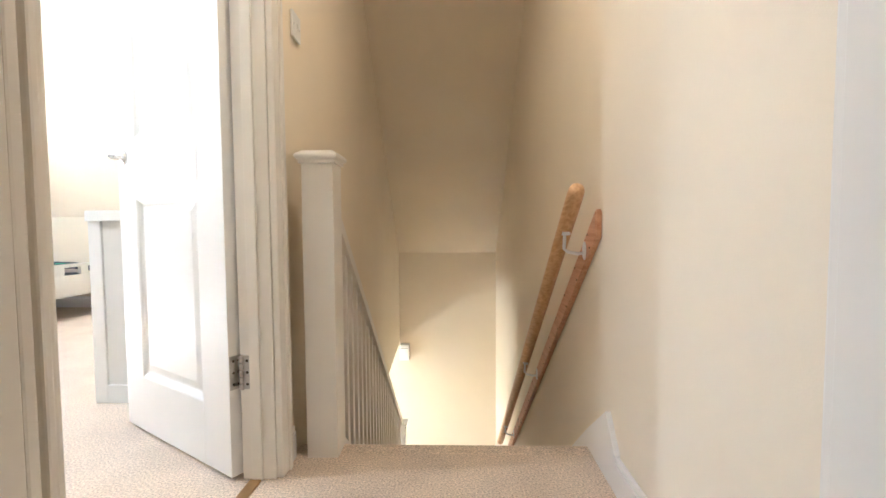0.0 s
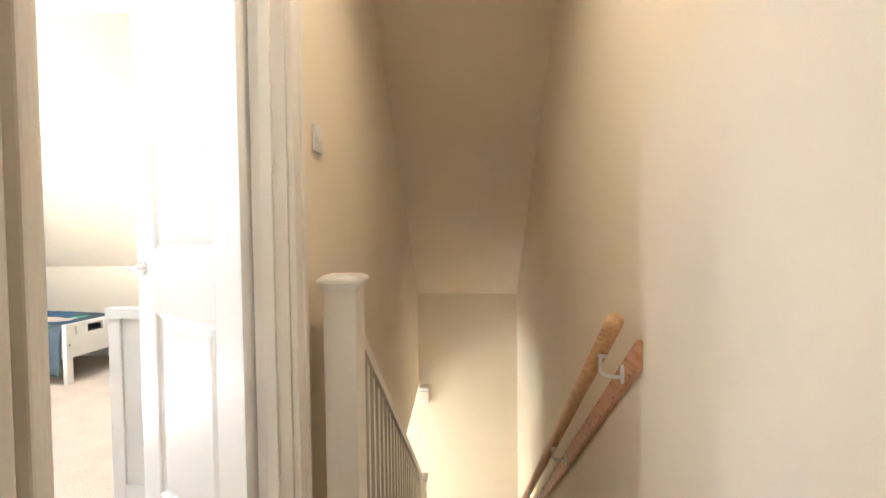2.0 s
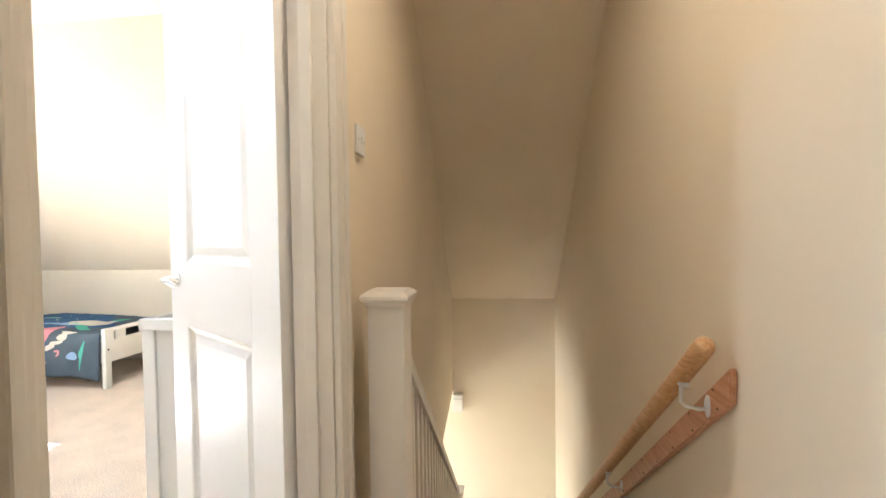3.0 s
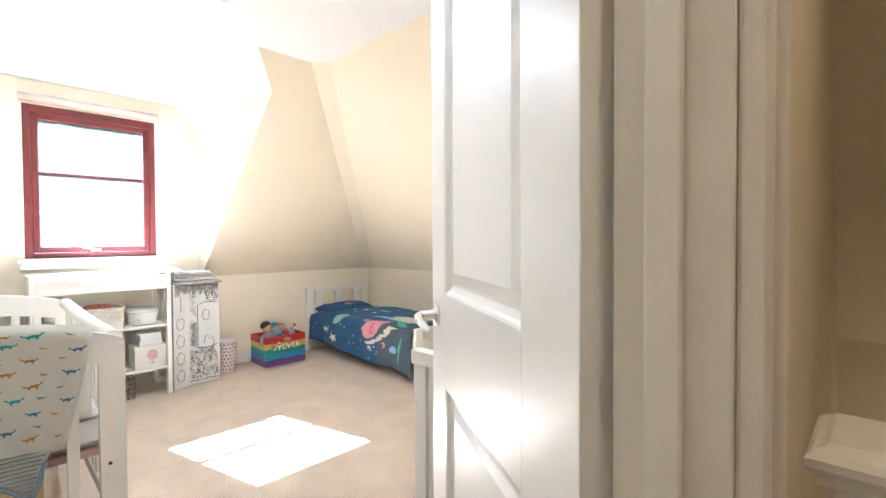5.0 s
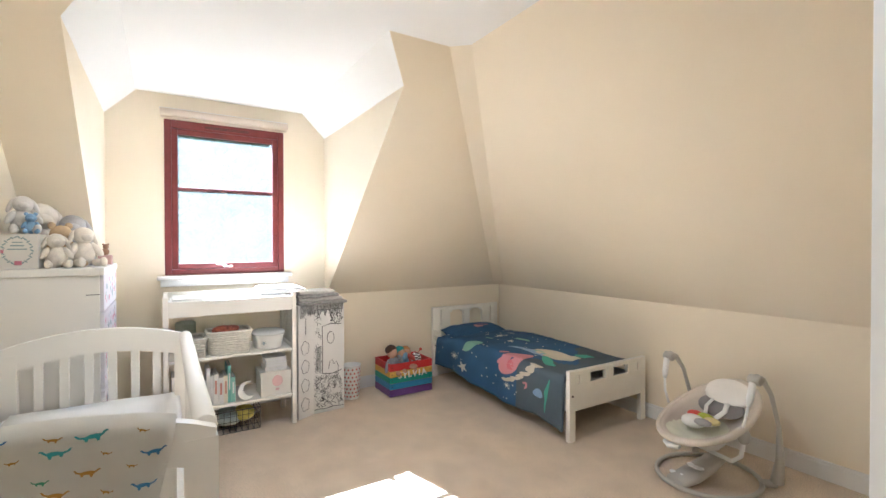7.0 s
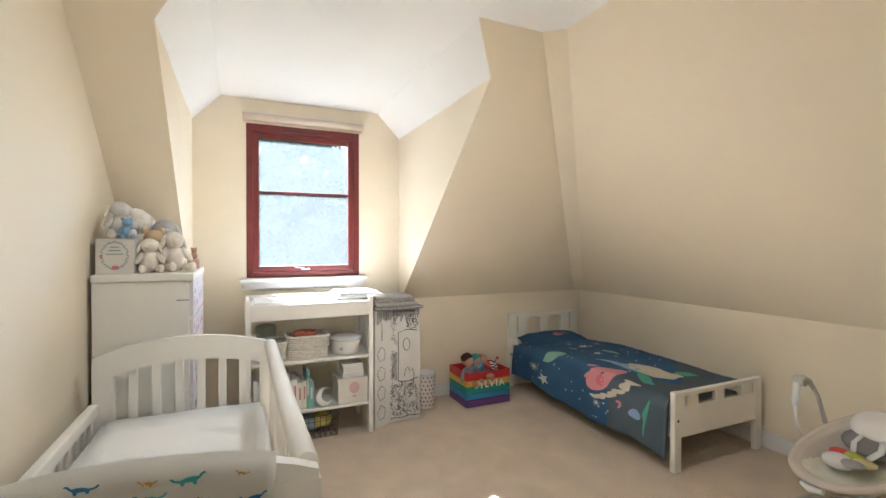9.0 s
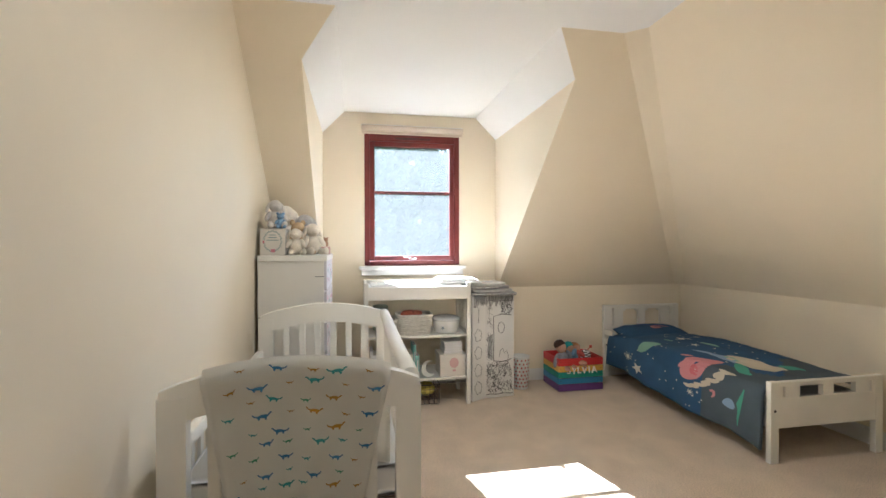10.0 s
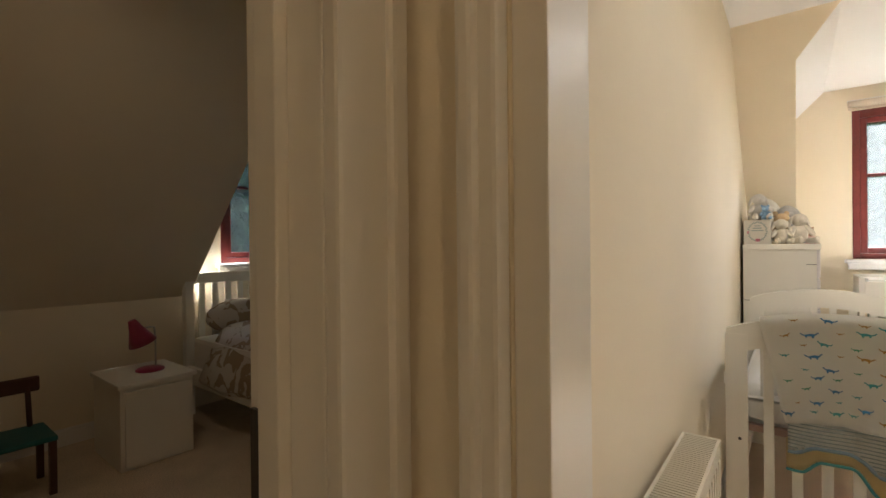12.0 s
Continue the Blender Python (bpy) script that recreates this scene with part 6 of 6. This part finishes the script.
part("front_grip", bm, PLASTIC, swing)


def bowl(t, r):
    """Seat: rim height rises to the head; r from the middle to the rim."""
    a, b = 0.30 * math.cos(t) * r, 0.235 * math.sin(t) * r
    rim = 0.36 - 0.115 * math.cos(t) + 0.015 * math.cos(2 * t)
    low = 0.235 - 0.12 * a
    return sw(a + 0.02, b, low + (rim - low) * r ** 2.6)


bm = bmesh.new()
nt, nr = 40, 10
g = [[bm.verts.new(bowl(2 * math.pi * k / nt, max(0.02, j / nr))) for k in range(nt)] for j in range(nr + 1)]
for a, b in zip(g, g[1:]):
    for k in range(nt):
        bm.faces.new((a[k], a[(k + 1) % nt], b[(k + 1) % nt], b[k])).smooth = True
bm.faces.new(g[0])
bmesh.ops.recalc_face_normals(bm, faces=bm.faces)
bmesh.ops.solidify(bm, geom=bm.faces[:], thickness=0.02)
seat = part("seat", bm, SW_PALE, swing)
bm = bmesh.new()
tube(bm, [bowl(2 * math.pi * k / nt, 1.0) for k in range(nt)], 0.018, 10, True)
part("padded_rim", bm, SW_PALE, seat)
CREAMP = material("cream and green padding", (0.72, 0.71, 0.58), 0.9, vary=0.15, scale=9, bump=0.1, bump_scale=120)
bm = bmesh.new()
g = [[bm.verts.new(bowl(2 * math.pi * k / nt, max(0.02, j / nr * 0.86)) + Vector((0, 0, 0.024))) for k in range(nt)] for j in range(nr + 1)]
for a, b in zip(g, g[1:]):
    for k in range(nt):
        bm.faces.new((a[k], a[(k + 1) % nt], b[(k + 1) % nt], b[k])).smooth = True
bm.faces.new(g[0])
part("liner", bm, CREAMP, seat, "cream and green liner")
bm = bmesh.new()
blob(bm, sw(-0.16, -0.005, 0.442), (0.135, 0.088, 0.042), Matrix.Rotation(-0.18, 4, "Z") @ Matrix.Rotation(0.85, 4, "X"), 20)
part("head_pillow", bm, material("white plush", (0.84, 0.80, 0.74), 0.95, bump=0.12, bump_scale=200), seat, "white plush head pillow")
for b_ in (-0.07, 0.07):
    bm = bmesh.new()
    tube(bm, [sw(-0.085, b_ * 0.7, 0.408), sw(-0.045, b_ * 0.9, 0.372), sw(0.0, b_ * 0.5, 0.332)], 0.014, 8, flat=0.3)
    part("strap", bm, PLASTIC, seat, "white harness strap")
bm = bmesh.new()
blob(bm, sw(-0.095, -0.005, 0.375), (0.135, 0.070, 0.022), Matrix.Rotation(-0.18, 4, "Z") @ Matrix.Rotation(0.72, 4, "X"), 18)
part("seat_back", bm, SW_DARK, seat)
bm = bmesh.new()
blob(bm, sw(0.105, -0.03, 0.312), (0.062, 0.05, 0.036), None, 14)
blob(bm, sw(0.05, -0.07, 0.325), (0.022, 0.02, 0.02), None, 10)
toy = solid("swing_toy", bm, material("white plush toy", (0.72, 0.70, 0.66), 0.95, bump=0.4, bump_scale=200), "small white plush elephant lying in the baby swing", "soft toy")
for (a_, b_), c, n in (((0.03, -0.06), (0.70, 0.10, 0.07), "red"), ((0.02, -0.005), (0.50, 0.55, 0.08), "lime green"), ((0.11, 0.06), (0.36, 0.33, 0.32), "grey"), ((0.05, 0.07), (0.70, 0.62, 0.30), "pale yellow")):
    bm = bmesh.new()
    blob(bm, sw(a_ + 0.02, b_, 0.335), (0.045, 0.034, 0.018), None, 12)
    solid("fabric_toy", bm, material(n + " felt", c, 0.9), n + " fabric toy piece lying in the baby swing", "toy", group="toys on the baby swing")

# ---- framed panel behind the door ----
fp = thing("framed_panel", "low white painted framed wooden panel standing behind the door", "wooden panel", (-1.2, 1.88, 0))
PX0, PX1, PY, PH = -1.515, -0.90, 1.862, 0.828
for r in ((PX0, PX0 + 0.055, 0, PH - 0.045), (PX1 - 0.055, PX1, 0, PH - 0.045)):
    bm = boxes((r[0], r[1], PY, PY + 0.03, r[2], r[3]), bevel=0.003)
    part("stile", bm, GLOSS, fp)
bm = boxes((PX0 - 0.006, PX1 + 0.006, PY - 0.008, PY + 0.038, PH - 0.045, PH), bevel=0.004)
part("top_rail", bm, GLOSS, fp)
bm = boxes((PX0 + 0.055, PX1 - 0.055, PY, PY + 0.03, 0.0, 0.08), bevel=0.003)
part("bottom_rail", bm, GLOSS, fp)
bm = boxes((PX0 + 0.055, PX1 - 0.055, PY + 0.012, PY + 0.022, 0.08, PH - 0.045))
part("inset", bm, GLOSS, fp)

# ---- second bedroom ----
bed2 = thing("bed", "white slatted bed with checked bedding in the second bedroom", "bed", (-2.1, -1.8, 0))
HB = (-2.62, -1.63)
bm = boxes((HB[0], HB[1], -2.74, -2.71, 0.94, 1.02), (HB[0], HB[1], -2.74, -2.71, 0.45, 0.53), bevel=0.004)
hb = part("headboard", bm, WHITE, bed2)
for x in (HB[0], HB[1] - 0.06):
    bm = boxes((x, x + 0.06, -2.755, -2.695, 0, 1.03), bevel=0.005)
    part("post", bm, WHITE, bed2)
for k in range(9):
    x = HB[1] - 0.10 - 0.098 * k
    bm = boxes((x - 0.045, x, -2.733, -2.717, 0.53, 0.94), bevel=0.003)
    part("slat", bm, WHITE, hb)
bm = boxes((HB[1] - 0.03, HB[1], -2.70, -0.8, 0.24, 0.36), bevel=0.004)
part("side_rail", bm, WHITE, bed2)
bm = boxes((HB[0] + 0.01, HB[1] - 0.03, -2.70, -0.8, 0.25, 0.30))
part("base", bm, WHITE, bed2)
for x in (HB[0], HB[1] - 0.06):
    bm = boxes((x, x + 0.06, -0.80, -0.74, 0, 0.55), bevel=0.005)
    part("post", bm, WHITE, bed2)
CHECK = bpy.data.materials.new("checked bedding")
CHECK.use_nodes = True
n_, l_ = CHECK.node_tree.nodes, CHECK.node_tree.links
tc_ = n_.new("ShaderNodeTexCoord")
wv = n_.new("ShaderNodeTexNoise")
wv.inputs["Scale"].default_value, wv.inputs["Detail"].default_value, wv.inputs["Distortion"].default_value = 9.0, 2.0, 1.2
cr_ = n_.new("ShaderNodeValToRGB")
cr_.color_ramp.interpolation = "CONSTANT"
cr_.color_ramp.elements[0].color = (0.62, 0.58, 0.52, 1)
cr_.color_ramp.elements[1].position, cr_.color_ramp.elements[1].color = 0.53, (0.36, 0.28, 0.20, 1)
l_.new(tc_.outputs["Object"], wv.inputs["Vector"])
l_.new(wv.outputs["Fac"], cr_.inputs["Fac"])
l_.new(cr_.outputs["Color"], n_["Principled BSDF"].inputs["Base Color"])
n_["Principled BSDF"].inputs["Roughness"].default_value = 0.9
duv2 = thing("duvet", "cream and brown patterned duvet on the white bed", "duvet", (-2.1, -1.7, 0.5))


def duvet2(u, v):
    x = -2.60 + 1.02 * u
    y = -2.40 + 1.58 * v
    z = 0.64 + 0.02 * noise.noise(Vector((u * 5, v * 7, 0))) - 0.32 * max(0, (u - 0.82) / 0.18) ** 1.4 + 0.03 * math.sin(math.pi * u)
    return Vector((x + 0.02 * math.sin(v * 12) * max(0, (u - 0.8) * 5), y, z))


part("cover", shell(duvet2, lambda u, v: duvet2(u, v) - Vector((0.02 * u, 0, 0.03)), 30, 30), CHECK, duv2)
solid("bed_mattress", boxes((HB[0] + 0.02, HB[1] - 0.04, -2.68, -0.82, 0.301, 0.56), bevel=0.03), SHEET, "white mattress on the bed of the second bedroom", "mattress")
bm = bmesh.new()
blob(bm, (-1.95, -2.50, 0.70), (0.27, 0.10, 0.13), Matrix.Rotation(0.5, 4, "X"), 24, 0.01)
solid("pillow", bm, CHECK, "patterned pillow leaning on the white headboard", "pillow")
nt2 = thing("bedside_table", "white painted bedside cabinet with a plain door", "bedside table", (-1.23, -2.3, 0))
bm = boxes((-1.42, -1.05, -2.55, -2.10, 0, 0.445), bevel=0.004)
part("body", bm, WHITE, nt2)
bm = boxes((-1.435, -1.035, -2.56, -2.08, 0.445, 0.47), bevel=0.005)
part("top", bm, WHITE, nt2)
bm = boxes((-1.40, -1.07, -2.10, -2.085, 0.02, 0.425), bevel=0.003)
part("door", bm, WHITE, nt2)
lamp = thing("desk_lamp", "dark pink bent-arm desk lamp on the bedside table", "desk lamp", (-1.27, -2.3, 0.47))
MAG = material("dark pink enamel", (0.32, 0.025, 0.07), 0.35)
bm = bmesh.new()
lathe(bm, [(0.075, 0), (0.075, 0.01), (0.06, 0.018), (0.015, 0.024)], (-1.27, -2.32, 0.47), 24)
part("base", bm, MAG, lamp)
bm = bmesh.new()
tube(bm, [(-1.30, -2.32, 0.485), (-1.30, -2.32, 0.645), (-1.295, -2.32, 0.725), (-1.27, -2.31, 0.73), (-1.22, -2.30, 0.73)], 0.005, 8)
part("arm", bm, STEEL, lamp)
bm = bmesh.new()
lathe(bm, [(0.02, 0.05), (0.03, 0.02), (0.035, 0.0), (0.06, -0.06), (0.075, -0.10), (0.07, -0.098), (0.03, -0.01)], m=Matrix.Translation((-1.19, -2.30, 0.735)) @ Matrix.Rotation(radians(22), 4, "Y"), seg=24)
part("shade", bm, MAG, lamp)
chair = thing("child_chair", "small dark wooden chair with a teal painted seat", "chair", (-0.62, -2.3, 0))
DW = material("dark brown wood", (0.09, 0.035, 0.025), 0.5, vary=0.2, scale=12)
TEAL = material("teal paint", (0.015, 0.13, 0.14), 0.5)
bm = boxes((-0.80, -0.50, -2.42, -2.12, 0.26, 0.285), bevel=0.01)
part("seat", bm, TEAL, chair)
for x in (-0.78, -0.52):
    for y_ in (-2.40, -2.14):
        bm = boxes((x - 0.015, x + 0.015, y_ - 0.015, y_ + 0.015, 0, 0.26), bevel=0.004)
        part("leg", bm, DW, chair)
for x in (-0.74, -0.56):
    bm = bmesh.new()
    tube(bm, [(x, -2.39, 0.28), (x, -2.42, 0.40), (x, -2.44, 0.48)], 0.012, 10)
    part("back_post", bm, DW, chair)
bm = boxes((-0.79, -0.51, -2.455, -2.43, 0.45, 0.53), bevel=0.012)
part("backrest", bm, DW, chair)

# ---- outdoors ----
GRASS = material("grass", (0.07, 0.11, 0.03), 0.95, vary=0.3, scale=0.4, grain=0.3, grain_scale=8)
setting("ground", boxes((-300, 300, -300, 300, -5.6, -5.4)), GRASS, "grass around the house down to the horizon", "grass")
LEAF = material("tree leaves", (0.12, 0.17, 0.09), 0.5, vary=0.4, scale=1.2)
BARK = material("bark", (0.10, 0.075, 0.055), 0.9, vary=0.3, scale=5, bump=0.8, bump_scale=20)


def tree(at, h, spread, seed, clumps):
    r = random.Random(seed)
    ob = thing("tree", "leafy green broadleaf tree outside the house", "tree", at, group="trees outside")
    a = Vector(at)
    bm = bmesh.new()
    tube(bm, [a, a + Vector((0.1, 0.05, h * 0.25)), a + Vector((-0.05, 0.1, h * 0.5)), a + Vector((0.1, 0, h * 0.85))], [0.28, 0.22, 0.16, 0.04], 10)
    for k in range(9):
        t = 2.4 * k
        z = h * (0.3 + 0.055 * k)
        l = spread * r.uniform(0.5, 0.8)
        tube(bm, [a + Vector((0, 0, z)), a + Vector((l * 0.5 * math.cos(t), l * 0.5 * math.sin(t), z + l * 0.3)), a + Vector((l * math.cos(t), l * math.sin(t), z + l * 0.5))], [0.09, 0.06, 0.02], 7)
    part("trunk", bm, BARK, ob)
    verts, faces = [], []
    for k in range(clumps):
        t, q = r.uniform(0, 6.283), r.random() ** 0.5
        zz = r.uniform(0.2, 1.0)
        wid = spread * (math.sin(math.pi * min(1, (zz - 0.15) / 0.9)) ** 0.6)
        c = a + Vector((wid * q * math.cos(t), wid * q * math.sin(t), h * zz))
        for j in range(75):
            d = Vector((r.gauss(0, 1), r.gauss(0, 1), r.gauss(0, 0.8))) * 0.33
            p = c + d
            u = Vector((r.uniform(-1, 1), r.uniform(-1, 1), r.uniform(-1, 1))).normalized()
            w = u.orthogonal().normalized()
            s = r.uniform(0.13, 0.24)
            i = len(verts)
            verts += [p - u * s, p + w * s * 0.5, p + u * s, p - w * s * 0.5]
            faces.append((i, i + 1, i + 2, i + 3))
    me = bpy.data.meshes.new("crown")
    me.from_pydata([tuple(v - a) for v in verts], [], faces)
    me.materials.append(LEAF)
    cr = new("crown", me)
    cr.parent = ob
    tagged(cr, kind="stuff")
    return ob


for k, (x, y_, h, sp) in enumerate(((-19, 0.0, 10.0, 3.4), (-21, 6.0, 10.2, 3.3), (-18, -5.5, 9.4, 3.0), (-25, 3.2, 12.6, 4.2), (-27, -3.0, 12.0, 4.0), (-8.5, -12, 9.6, 3.2), (-4.0, -15, 10.0, 3.4), (-13, -13, 9.5, 3.2))):
    tree((x, y_, -5.4), h, sp, k, 520 if x < -17 else 420)
